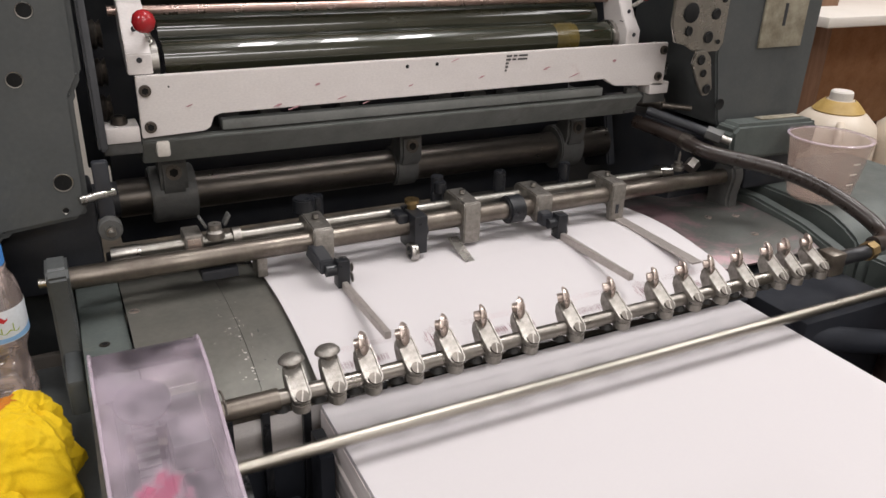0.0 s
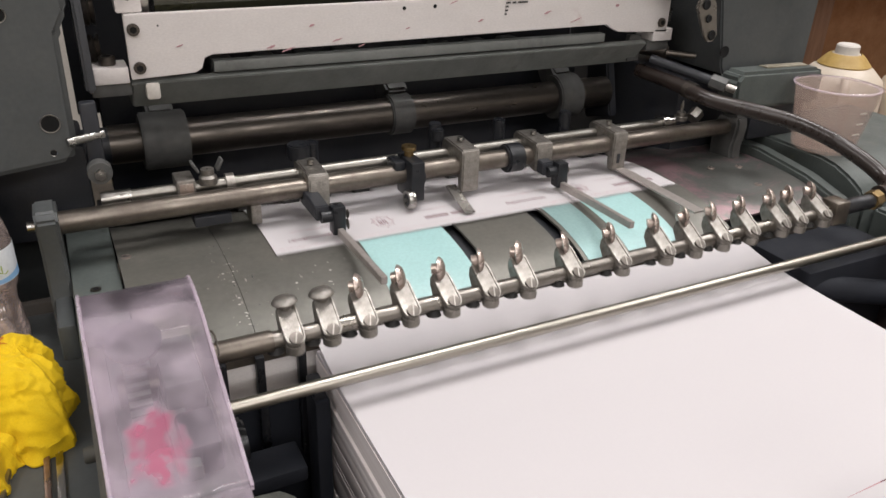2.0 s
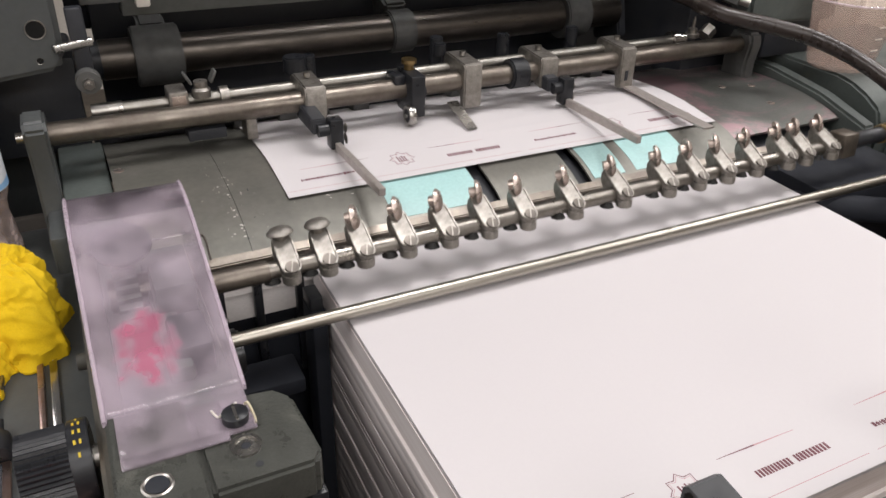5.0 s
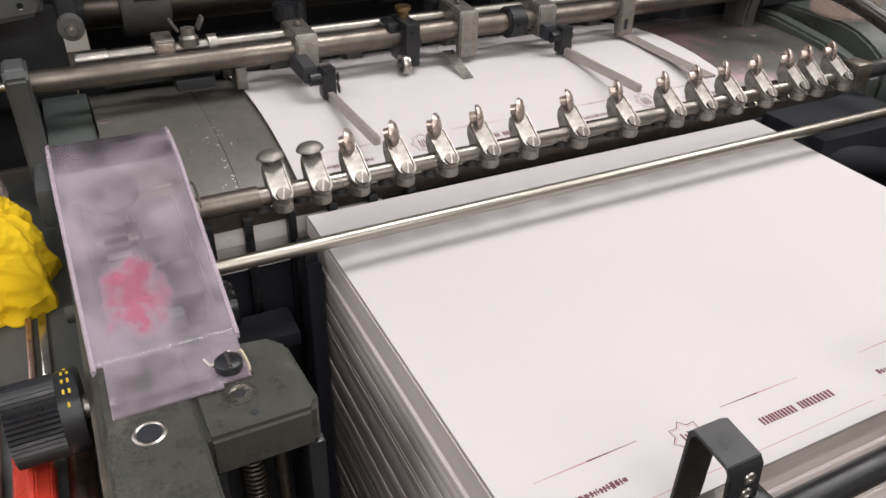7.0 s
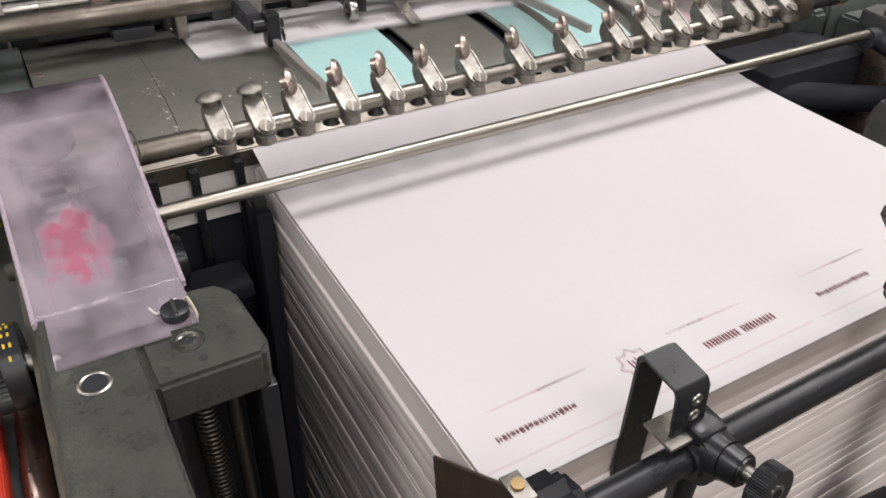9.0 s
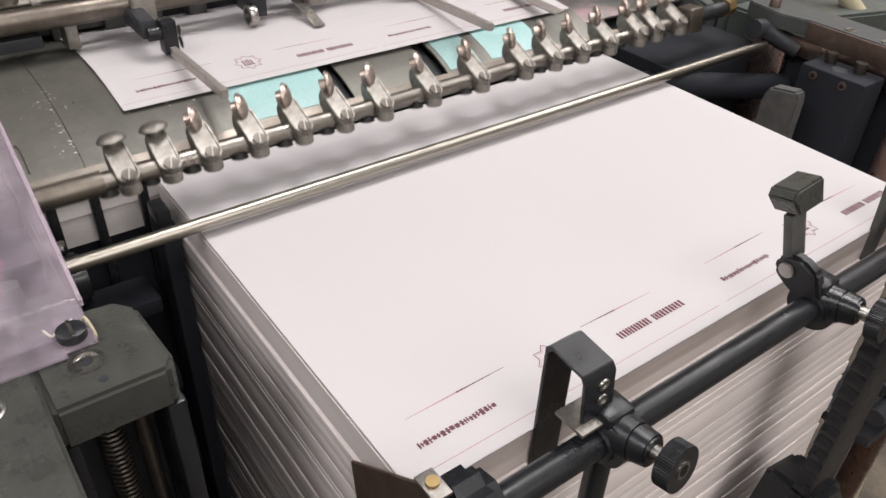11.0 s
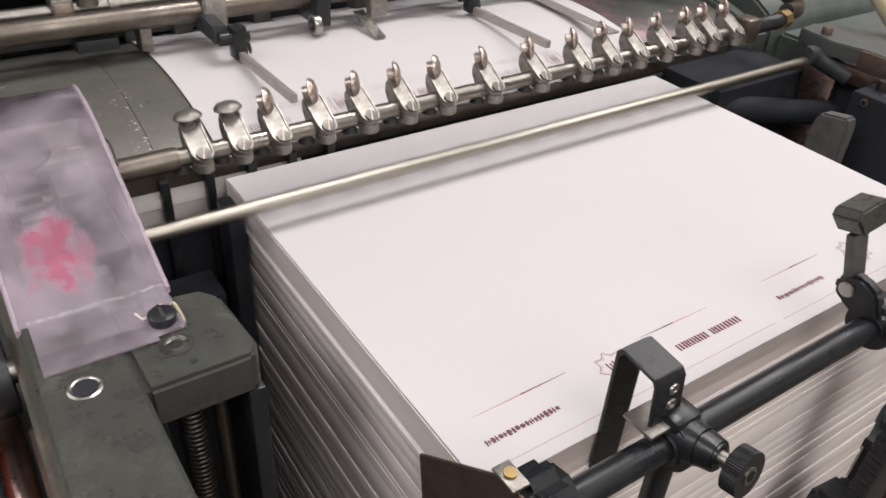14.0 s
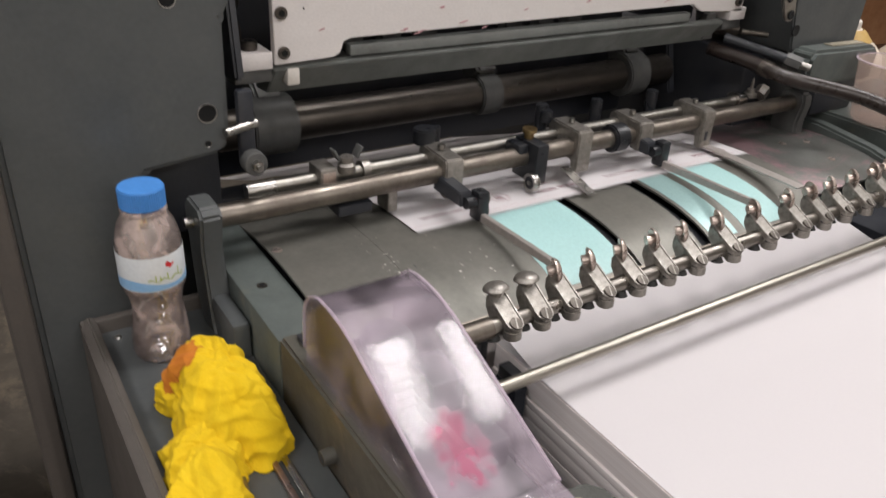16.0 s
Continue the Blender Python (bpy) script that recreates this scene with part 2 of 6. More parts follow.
def hood_material():
    """Lavender acrylic with scuffs and a smear of pink ink."""
    k = mat("lavender_acrylic", (0.76, 0.64, 0.73), 0.3, second=(0.60, 0.49, 0.59), amount=0.9, scale=24, ior=1.49, bump=0.03, fine=200, rough_var=0.1)
    nt = k.node_tree
    n, l = nt.nodes, nt.links
    b = n["Principled BSDF"]
    base = b.inputs["Base Color"].links[0].from_socket
    co = n.new("ShaderNodeTexCoord")
    mp = n.new("ShaderNodeMapping")
    mp.inputs["Location"].default_value = (-0.025 / 0.019, -0.056 / 0.027, 0)
    mp.inputs["Scale"].default_value = (1 / 0.019, 1 / 0.027, 0)
    wob = n.new("ShaderNodeTexNoise")
    wob.inputs["Scale"].default_value, wob.inputs["Detail"].default_value = 110, 5
    l.new(co.outputs["Object"], wob.inputs["Vector"])
    add = n.new("ShaderNodeVectorMath")
    add.operation = "MULTIPLY_ADD"
    l.new(wob.outputs["Color"], add.inputs[0])
    add.inputs[1].default_value = (1.6, 1.6, 0)
    l.new(mp.outputs[0], add.inputs[2])
    l.new(co.outputs["Object"], mp.inputs["Vector"])
    off = n.new("ShaderNodeVectorMath")
    off.operation = "SUBTRACT"
    off.inputs[1].default_value = (0.8, 0.8, 0)
    l.new(add.outputs[0], off.inputs[0])
    ln = n.new("ShaderNodeVectorMath")
    ln.operation = "LENGTH"
    l.new(off.outputs[0], ln.inputs[0])
    ramp = n.new("ShaderNodeMapRange")
    ramp.inputs["From Min"].default_value, ramp.inputs["From Max"].default_value = 0.85, 0.45
    ramp.inputs["To Max"].default_value = 0.72
    l.new(ln.outputs["Value"], ramp.inputs["Value"])
    mix = n.new("ShaderNodeMix")
    mix.data_type = "RGBA"
    mix.inputs["B"].default_value = (0.44, 0.035, 0.12, 1)
    l.new(ramp.outputs[0], mix.inputs["Factor"])
    l.new(base, mix.inputs["A"])
    l.new(mix.outputs["Result"], b.inputs["Base Color"])
    b.inputs["Specular IOR Level"].default_value = 0.15
    tr = n.new("ShaderNodeMapRange")
    tr.inputs["To Min"].default_value, tr.inputs["To Max"].default_value = 0.0, 0.40
    l.new(ramp.outputs[0], tr.inputs["Value"])
    haze = n.new("ShaderNodeTexNoise")
    haze.inputs["Scale"].default_value, haze.inputs["Detail"].default_value = 34, 7
    l.new(co.outputs["Object"], haze.inputs["Vector"])
    veil = n.new("ShaderNodeMapRange")
    veil.inputs["From Min"].default_value, veil.inputs["From Max"].default_value = 0.38, 0.66
    veil.inputs["To Min"].default_value, veil.inputs["To Max"].default_value = 0.10, 0.32
    l.new(haze.outputs["Fac"], veil.inputs["Value"])
    tot = n.new("ShaderNodeMath")
    tot.operation = "ADD"
    l.new(tr.outputs[0], tot.inputs[0])
    l.new(veil.outputs[0], tot.inputs[1])
    l.new(tot.outputs[0], b.inputs["Alpha"])
    return k


def glint_mottled(k, scale, low, high):
    """A see-through sheet with cloudier patches that stand for glints on crumpled plastic."""
    n, l = k.node_tree.nodes, k.node_tree.links
    co = n.new("ShaderNodeTexCoord")
    haze = n.new("ShaderNodeTexNoise")
    haze.inputs["Scale"].default_value, haze.inputs["Detail"].default_value, haze.inputs["Distortion"].default_value = scale, 4, 1.2
    l.new(co.outputs["Object"], haze.inputs["Vector"])
    veil = n.new("ShaderNodeMapRange")
    veil.inputs["From Min"].default_value, veil.inputs["From Max"].default_value = 0.42, 0.66
    veil.inputs["To Min"].default_value, veil.inputs["To Max"].default_value = low, high
    l.new(haze.outputs["Fac"], veil.inputs["Value"])
    l.new(veil.outputs[0], n["Principled BSDF"].inputs["Alpha"])
    return k


# bottle highlights are put into the patchy opacity here
glossy_film(glint_mottled(PET, 48, 0.16, 0.50), 0.04, 1.8)
HOOD = glossy_film(hood_material(), 0.10, 1.24)
HOOD_EDGE = mat("lavender_acrylic_edge", (0.72, 0.60, 0.70), 0.25, alpha=0.4, bump=0.02)
CUP = mat("stained_clear_cup", (0.70, 0.57, 0.49), 0.2, second=(0.52, 0.36, 0.31), amount=1.0, scale=60, wear=(0.30, 0.11, 0.09), wear_amount=0.8, hi=0.62, alpha=0.30, bump=0.05)

# ---- building helpers ----
BASE = {}


def thing(name, at, label="", category="", group="", kind=""):
    ob = new(name)
    ob.location = at
    ob.empty_display_size = 0.02
    BASE[ob] = Vector(at)
    return tagged(ob, label, category, group, kind)


def finish(bm, name, material, smooth=40):
    bmesh.ops.recalc_face_normals(bm, faces=bm.faces)
    me = bpy.data.meshes.new(name)
    bm.to_mesh(me)
    bm.free()
    me.materials.append(material)
    if smooth:
        me.shade_smooth()
        me.set_sharp_from_angle(angle=radians(smooth))
    return me


def part(name, bm, material, parent=None, label="", smooth=40):
    """Links a bmesh drawn in the place's coordinates as one mesh object under a thing or a part."""
    base = BASE[parent] if parent else Vector((0, 0, 0))
    bmesh.ops.translate(bm, verts=bm.verts, vec=-base)
    ob = new(name, finish(bm, name, material, smooth))
    ob.parent = parent
    BASE[ob] = base
    return tagged(ob, label)


def solo(name, bm, material, at, label, category, group="", kind="", smooth=40):
    bmesh.ops.translate(bm, verts=bm.verts, vec=-Vector(at))
    ob = new(name, finish(bm, name, material, smooth))
    ob.location = at
    BASE[ob] = Vector(at)
    return tagged(ob, label, category, group, kind)


def box(x0, x1, y0, y1, z0, z1, bevel=0.0008, bm=None, m=None):
    bm = bm or bmesh.new()
    made = bmesh.ops.create_cube(bm, size=1)["verts"]
    for v in made:
        v.co = Vector(((x0 + x1) / 2 + v.co.x * (x1 - x0), (y0 + y1) / 2 + v.co.y * (y1 - y0), (z0 + z1) / 2 + v.co.z * (z1 - z0)))
    if bevel:
        edges = list({e for v in made for e in v.link_edges})
        res = bmesh.ops.bevel(bm, geom=edges, offset=bevel, segments=2, affect="EDGES", profile=0.5)
        made = list({v for f in res["faces"] for v in f.verts} | {v for v in made if v.is_valid})
    if m:
        bmesh.ops.transform(bm, matrix=m, verts=made)
    return bm


def cyl(p0, p1, r, r2=None, seg=24, bm=None, bevel=0.0):
    bm = bm or bmesh.new()
    p0, p1 = Vector(p0), Vector(p1)
    d = p1 - p0
    m = Matrix.Translation((p0 + p1) / 2) @ d.to_track_quat("Z", "Y").to_matrix().to_4x4()
    made = bmesh.ops.create_cone(bm, cap_ends=True, segments=seg, radius1=r, radius2=r if r2 is None else r2, depth=d.length, matrix=m)["verts"]
    if bevel:
        edges = [e for e in {e for v in made for e in v.link_edges} if any(len(f.verts) > 4 for f in e.link_faces)]
        bmesh.ops.bevel(bm, geom=edges, offset=bevel, segments=2, affect="EDGES")
    return bm


def prism(points, axis, a, b, bevel=0.0, bm=None):
    """A polygon drawn in the plane across an axis, drawn out along it from a to b."""
    bm = bm or bmesh.new()
    def at(p, c):
        return {"x": (c, p[0], p[1]), "y": (p[0], c, p[1]), "z": (p[0], p[1], c)}[axis]
    lo = [bm.verts.new(at(p, a)) for p in points]
    hi = [bm.verts.new(at(p, b)) for p in points]
    n = len(points)
    faces = [bm.faces.new(lo), bm.faces.new(hi)]
    for i in range(n):
        faces.append(bm.faces.new((lo[i], lo[(i + 1) % n], hi[(i + 1) % n], hi[i])))
    bmesh.ops.recalc_face_normals(bm, faces=faces)
    if bevel:
        edges = list({e for f in faces for e in f.edges})
        bmesh.ops.bevel(bm, geom=edges, offset=bevel, segments=2, affect="EDGES")
    return bm


def lathe(profile, at, axis="z", seg=32, bm=None):
    """Radius and height pairs turned round an axis through a point."""
    bm = bm or bmesh.new()
    at = Vector(at)
    rings = []
    for r, h in profile:
        ring = []
        for i in range(seg):
            a = 2 * math.pi * i / seg
            c, s = r * math.cos(a), r * math.sin(a)
            ring.append(bm.verts.new(at + Vector({"z": (c, s, h), "x": (h, c, s), "y": (c, h, s)}[axis])))
        rings.append(ring)
    for p, q in zip(rings, rings[1:]):
        for i in range(seg):
            bm.faces.new((p[i], p[(i + 1) % seg], q[(i + 1) % seg], q[i]))
    return bm


def tube(points, r, seg=14, bm=None, steps=8):
    """A round bar or hose through points, smoothly bent."""
    bm = bm or bmesh.new()
    pts = [Vector(p) for p in points]
    ext = [2 * pts[0] - pts[1]] + pts + [2 * pts[-1] - pts[-2]]
    line = []
    for i in range(1, len(ext) - 2):
        p0, p1, p2, p3 = ext[i - 1:i + 3]
        for k in range(steps):
            t = k / steps
            line.append(0.5 * (2 * p1 + (p2 - p0) * t + (2 * p0 - 5 * p1 + 4 * p2 - p3) * t * t + (3 * p1 - p0 - 3 * p2 + p3) * t ** 3))
    line.append(pts[-1])
    rings = []
    up = Vector((0.02, 0.01, 1))
    for i, p in enumerate(line):
        d = (line[min(i + 1, len(line) - 1)] - line[max(i - 1, 0)]).normalized()
        s = d.cross(up).normalized()
        u = s.cross(d)
        rings.append([bm.verts.new(p + r * (math.cos(a) * s + math.sin(a) * u)) for a in (2 * math.pi * k / seg for k in range(seg))])
    for p, q in zip(rings, rings[1:]):
        for k in range(seg):
            bm.faces.new((p[k], p[(k + 1) % seg], q[(k + 1) % seg], q[k]))
    bm.faces.new(rings[0])
    bm.faces.new(rings[-1])
    return bm


def oblong(w, length, t, seg=8):
    """A link plate with round ends, lying along y, centred."""
    r = w / 2
    pts = [(r * math.cos(a), length / 2 - r + r * math.sin(a)) for a in (math.pi * k / seg for k in range(seg + 1))]
    pts += [(r * math.cos(a), -length / 2 + r + r * math.sin(a)) for a in (math.pi + math.pi * k / seg for k in range(seg + 1))]
    return prism(pts, "z", -t / 2, t / 2, 0.0006)


def screw(parent, at, r, h, axis, name="screw", socket=True, material=None):
    """A cap screw with a hexagon socket, its head standing off along an axis."""
    at = Vector(at)
    d = Vector(axis).normalized()
    bm = cyl(at, at + d * h, r, seg=18, bevel=r * 0.12)
    s = part(name, bm, material or DARK_STEEL, parent)
    if socket:
        part("socket", cyl(at + d * h, at + d * (h + 0.0002), r * 0.58, seg=6), HOLE_SHADE, s)
    return s

# ---- the room ----
def room():
    solo("floor", box(-3.2, 3.4, -3.2, 3.4, -0.86, -0.80, 0), FLOOR, (0, 0, -0.80), "dirty worn concrete workshop floor", "floor", kind="structure")
    # ceiling and walls are out of view, added to bounce light and fill reflections
    solo("ceiling", box(-3.2, 3.4, -3.2, 3.4, 1.80, 1.86, 0), CEIL, (0, 0, 1.8), "unseen white ceiling added to bounce light", "ceiling", kind="structure")
    solo("wall_north", box(-3.2, 3.4, 3.2, 3.3, -0.8, 1.8, 0), WALL, (0, 3.2, -0.8), "unseen cream wall added to bounce light", "wall", kind="structure")
    solo("wall_south", box(-3.2, 3.4, -3.3, -3.2, -0.8, 1.8, 0), WALL, (0, -3.2, -0.8), "unseen cream wall added to bounce light", "wall", kind="structure")
    solo("wall_west", box(-3.3, -3.2, -3.2, 3.2, -0.8, 1.8, 0), WALL, (-3.2, 0, -0.8), "unseen cream wall added to bounce light", "wall", kind="structure")
    solo("wall_east", box(3.4, 3.5, -3.2, 3.2, -0.8, 1.8, 0), WALL, (3.4, 0, -0.8), "unseen cream wall added to bounce light", "wall", kind="structure")


def shelf_bay():
    """Timber shelving with a chipboard back, beyond the far side of the press."""
    t = thing("shelving_unit", (1.6, 1.1, -0.8), "brown timber shelving with chipboard back and white shelf", "shelving")
    part("back_panel", box(1.25, 2.9, 1.10, 1.118, -0.8, 0.6, 0.001), PLY, t, "rough orange-brown chipboard panel")
    part("upright", box(1.30, 1.36, 0.98, 1.098, -0.8, 0.55, 0.003), TIMBER, t, "dark brown timber upright")
    part("shelf", box(1.16, 2.9, 0.84, 1.098, 0.150, 0.170, 0.003), WHITE_SHELF, t, "white painted shelf board")
    part("worktop", box(0.80, 2.9, 0.45, 1.098, -0.165, -0.140, 0.003), TIMBER, t)
    for x in (0.84, 2.5):
        part("leg", box(x, x + 0.05, 0.5, 0.55, -0.8, -0.165, 0.002), TIMBER, t)
    can = thing("paint_tin", (1.64, 0.93, 0.170), "grey metal tin standing on the white shelf", "tin")
    part("body", lathe([(0.001, 0), (0.06, 0), (0.06, 0.11), (0.057, 0.113), (0.001, 0.113)], (1.64, 0.93, 0.1705)), STEEL, can)
    part("band", lathe([(0.0605, 0.02), (0.0605, 0.08)], (1.64, 0.93, 0.1705)), SHADOW_GREY, can, "brown paper band")


def jug(x, y, z, s, label):
    t = thing("plastic_jug", (x, y, z), label, "jug", "solvent jugs")
    body = lathe([(0.001, 0), (0.08, 0), (0.088, 0.012), (0.088, 0.17), (0.082, 0.20), (0.06, 0.222), (0.03, 0.235), (0.028, 0.25), (0.001, 0.25)], (x, y, z), seg=28)
    part("body", body, JUG, t)
    part("collar", lathe([(0.03, 0.222), (0.050, 0.222), (0.053, 0.228), (0.040, 0.243), (0.032, 0.250), (0.03, 0.250)], (x, y, z)), JUG_CAP, t, "yellow plastic collar")
    part("cap", lathe([(0.022, 0.244), (0.024, 0.246), (0.023, 0.266), (0.020, 0.269), (0.001, 0.269)], (x, y, z)), WHITE_SHELF, t, "white screw cap")
    part("handle", tube([(x - 0.05, y - 0.05, z + 0.21), (x - 0.075, y - 0.07, z + 0.20), (x - 0.085, y - 0.075, z + 0.15), (x - 0.07, y - 0.06, z + 0.12)], 0.009), JUG, t)
    t.scale = (s, s, s)


# ---- the press ----
def left_frame():
    t = thing("press_side_frame", (-0.25, 0.6, -0.8), "dark grey enamelled press side frame with drilled holes", "machine frame")
    pts = [(-0.116, 0.75), (-0.118, 0.215), (-0.1265, 0.200), (-0.1275, 0.112), (-0.134, 0.104), (-0.188, 0.098), (-0.200, 0.085), (-0.205, 0.05), (-0.205, -0.8), (-0.276, -0.8), (-0.276, 0.05), (-0.276, 0.75)]
    part("casting", prism(pts, "y", 0.470, 0.56, 0.004), GREY_PAINT, t)
    part("rear_plate", box(-0.29, -0.135, 0.56, 1.2, -0.8, 0.75, 0.004), GREY_PAINT, t)
    for x, z, r in ((-0.1621, 0.2147, 0.0050), (-0.143, 0.1355, 0.0062), (-0.148, 0.262, 0.005), (-0.165, 0.335, 0.006), (-0.1445, 0.113, 0.0022)):
        bo = part("bore", lathe([(r * 1.16, 0.0), (r * 1.12, -0.0005), (r * 1.02, -0.0004), (r, 0.0002)], (x, 0.4698, z), "y", 24), STEEL, t)
        part("bore_shade", lathe([(r * 1.01, 0.0), (0.0001, 0.0)], (x, 0.4696, z), "y", 24), HOLE_SHADE, bo)
    # dark block added under the notch, standing in for its unlit interior
    part("notch_dark_fill", box(-0.198, -0.122, 0.52, 0.60, 0.02, 0.10, 0.004), DARK, t)
    part("edge_moulding", box(-0.2935, -0.2765, 0.462, 0.52, -0.8, 0.70, 0.007), SHADOW_GREY, t, "brown-grey rounded edge moulding")


def right_frame():
    t = thing("press_side_frame", (0.57, 0.6, -0.8), "dark grey enamelled press side frame beside drilled steel plate", "machine frame")
    part("casting", prism([(0.4955, 0.75), (0.4985, 0.20), (0.5150, 0.128), (0.520, 0.120), (0.600, 0.112), (0.606, 0.118), (0.612, 0.75)], "y", 0.460, 0.60, 0.002), GREY_PAINT, t)
    part("cover", prism([(0.612, 0.75), (0.606, 0.112), (0.652, 0.108), (0.662, 0.75)], "y", 0.466, 0.62, 0.002), GREY_PAINT, t)
    part("lower_casting", box(0.50, 0.66, 0.50, 1.1, -0.8, 0.11, 0.004), DARK, t)
    part("bore", lathe([(0.0062, 0.0), (0.0062, -0.0006), (0.0056, -0.0004), (0.0001, -0.0003)], (0.5145, 0.4592, 0.1462), "y", 20), HOLE_SHADE, t)
    tag = part("door_plate", box(0.555, 0.620, 0.4565, 0.4598, 0.205, 0.30, 0.001), TAG, t, "worn blank metal plate with a keyhole")
    part("keyhole", box(0.584, 0.588, 0.4558, 0.4564, 0.228, 0.252, 0.0), DARK, tag)
    plate = part("steel_plate", prism([(0.4235, 0.34), (0.4235, 0.235), (0.4310, 0.217), (0.445, 0.214), (0.458, 0.206), (0.492, 0.206), (0.497, 0.214), (0.497, 0.34)], "y", 0.452, 0.456, 0.001), STEEL, t, "spotted bare steel plate")
    for x, z, r in ((0.446, 0.246, 0.010), (0.480, 0.244, 0.0058), (0.446, 0.228, 0.0050), (0.474, 0.221, 0.0062), (0.489, 0.258, 0.003), (0.488, 0.216, 0.0025)):
        part("hole", lathe([(r, 0.0), (r * 0.8, -0.001), (0.0001, -0.0006)], (x, 0.4512, z), "y", 18), HOLE_SHADE, plate)
    link = part("link", prism([(0.4580, 0.208), (0.4540, 0.196), (0.4690, 0.168), (0.4750, 0.161), (0.483, 0.161), (0.4875, 0.168), (0.479, 0.200), (0.471, 0.209)], "y", 0.4475, 0.4515, 0.0008), STEEL, t, "curved drilled steel link")
    for x, z, r in ((0.4650, 0.199, 0.0052), (0.4710, 0.185, 0.0040), (0.4790, 0.168, 0.0052)):
        part("hole", lathe([(r, 0.0), (r * 0.8, -0.0008), (0.0001, -0.0004)], (x, 0.4466, z), "y", 18), HOLE_SHADE, link)
    part("backing", box(0.455, 0.512, 0.602, 0.66, 0.13, 0.62, 0.002), DARK, t)


def ink_unit():
    """Damping rollers behind a bolted aluminium plate."""
    t = thing("damping_unit", (0.19, 0.53, 0.14), "aluminium cross plate with dark green rollers behind it", "machine part")
    pts = [(-0.0795, 0.2055), (-0.0795, 0.1555), (-0.030, 0.1575), (-0.0245, 0.1605), (-0.0215, 0.1690), (-0.0150, 0.1712), (0.385, 0.1742), (0.3905, 0.1705), (0.400, 0.166), (0.4665, 0.1620), (0.4665, 0.2085), (0.455, 0.2085)]
    plate = part("cross_plate", prism(pts, "y", 0.5000, 0.5075, 0.0006), ALU, t, "scuffed milled aluminium plate with ink smears")
    for x, z in ((-0.0735, 0.1945), (-0.0725, 0.1648), (0.4600, 0.2010), (0.4565, 0.1730)):
        screw(plate, (x, 0.5000, z), 0.0048, 0.003, (0, -1, 0))
    for x, z, r in ((0.1560, 0.2005, 0.0018), (0.1865, 0.2010, 0.0018), (-0.055, 0.1965, 0.0008)):
        part("hole", lathe([(r, 0), (0.0001, -0.0001)], (x, 0.4996, z), "y", 12), HOLE_SHADE, plate)
    for row, (z, bars) in enumerate(((0.2045, (0.006, 0.004, 0.010)), (0.2010, (0.005, 0.004, 0.011)), (0.1975, (0.003,)), (0.1940, (0.003,)), (0.1905, (0.002,)))):
        x = 0.262 - row * 0.0003
        for w in bars:
            part("stencil_mark", box(x, x + w, 0.4992, 0.4997, z - 0.0008, z + 0.0008, 0), PRINT_DARK, plate)
            x += w + 0.002
    rng = random.Random(3)
    for x, z, w, h in ((0.034, 0.1745, 0.009, 0.0022), (0.092, 0.1765, 0.012, 0.0012), (0.070, 0.190, 0.006, 0.002), (0.31, 0.190, 0.010, 0.002), (0.16, 0.183, 0.007, 0.001), (0.048, 0.1712, 0.014, 0.0016), (0.115, 0.1705, 0.009, 0.0012), (0.235, 0.186, 0.008, 0.0018), (0.345, 0.181, 0.016, 0.0012), (0.395, 0.193, 0.006, 0.003), (-0.040, 0.180, 0.007, 0.0014), (0.205, 0.2035, 0.012, 0.0009)):
        n = 11
        out = [(x + w * math.cos(a) * rng.uniform(0.5, 1) / 2, z + h * math.sin(a) * rng.uniform(0.5, 1.2) / 2 + w * 0.12 * math.cos(a)) for a in (2 * math.pi * i / n for i in range(n))]
        part("ink_smear", prism(out, "y", 0.49935, 0.4998), INK_PALE, plate)
    part("lower_rail", prism([(0.5000, 0.152), (0.5080, 0.1545), (0.5440, 0.136), (0.5440, 0.126), (0.5200, 0.128)], "x", -0.080, 0.442, 0.001), RAIL_GREY, t, "green-grey enamelled rail")
    part("lower_lip", box(-0.0145, 0.386, 0.5020, 0.512, 0.1560, 0.1650, 0.001), RAIL_GREY, t)
    r1 = part("roller", cyl((-0.053, 0.536, 0.2105), (0.335, 0.536, 0.2115), 0.0165, seg=48), ROLLER, t)
    part("inked_end", cyl((0.335, 0.536, 0.2115), (0.362, 0.536, 0.2116), 0.0165, seg=48), ROLLER_TAN, r1, "ochre band of dried ink")
    part("dark_end", cyl((0.362, 0.536, 0.2116), (0.408, 0.536, 0.2117), 0.0163, seg=48), ROLLER, r1)
    part("roller", cyl((-0.053, 0.562, 0.2290), (0.402, 0.562, 0.2300), 0.0165, seg=48), ROLLER, t)
    part("upper_roller", cyl((-0.06, 0.625, 0.262), (0.43, 0.625, 0.262), 0.019, seg=40), DARK_STEEL, t)
    part("tie_rod", cyl((-0.09, 0.548, 0.2505), (0.43, 0.548, 0.2505), 0.0040, seg=18), PINK_STEEL, t, "pinkish bare steel tie rod")
    for x0, x1, w in ((-0.0835, -0.0645, -1), (0.4130, 0.4300, 1)):
        br = part("bearing_bracket", prism([(0.506, 0.206), (0.520, 0.206), (0.548, 0.228), (0.556, 0.252), (0.545, 0.262), (0.530, 0.258), (0.518, 0.236), (0.506, 0.222)], "x", x0, x1, 0.0008), ALU, t, "white milled bearing bracket")
        part("slit", box(x0 - 0.0003, x1 + 0.0003, 0.5145, 0.521, 0.2300, 0.2308, 0), DARK, br)
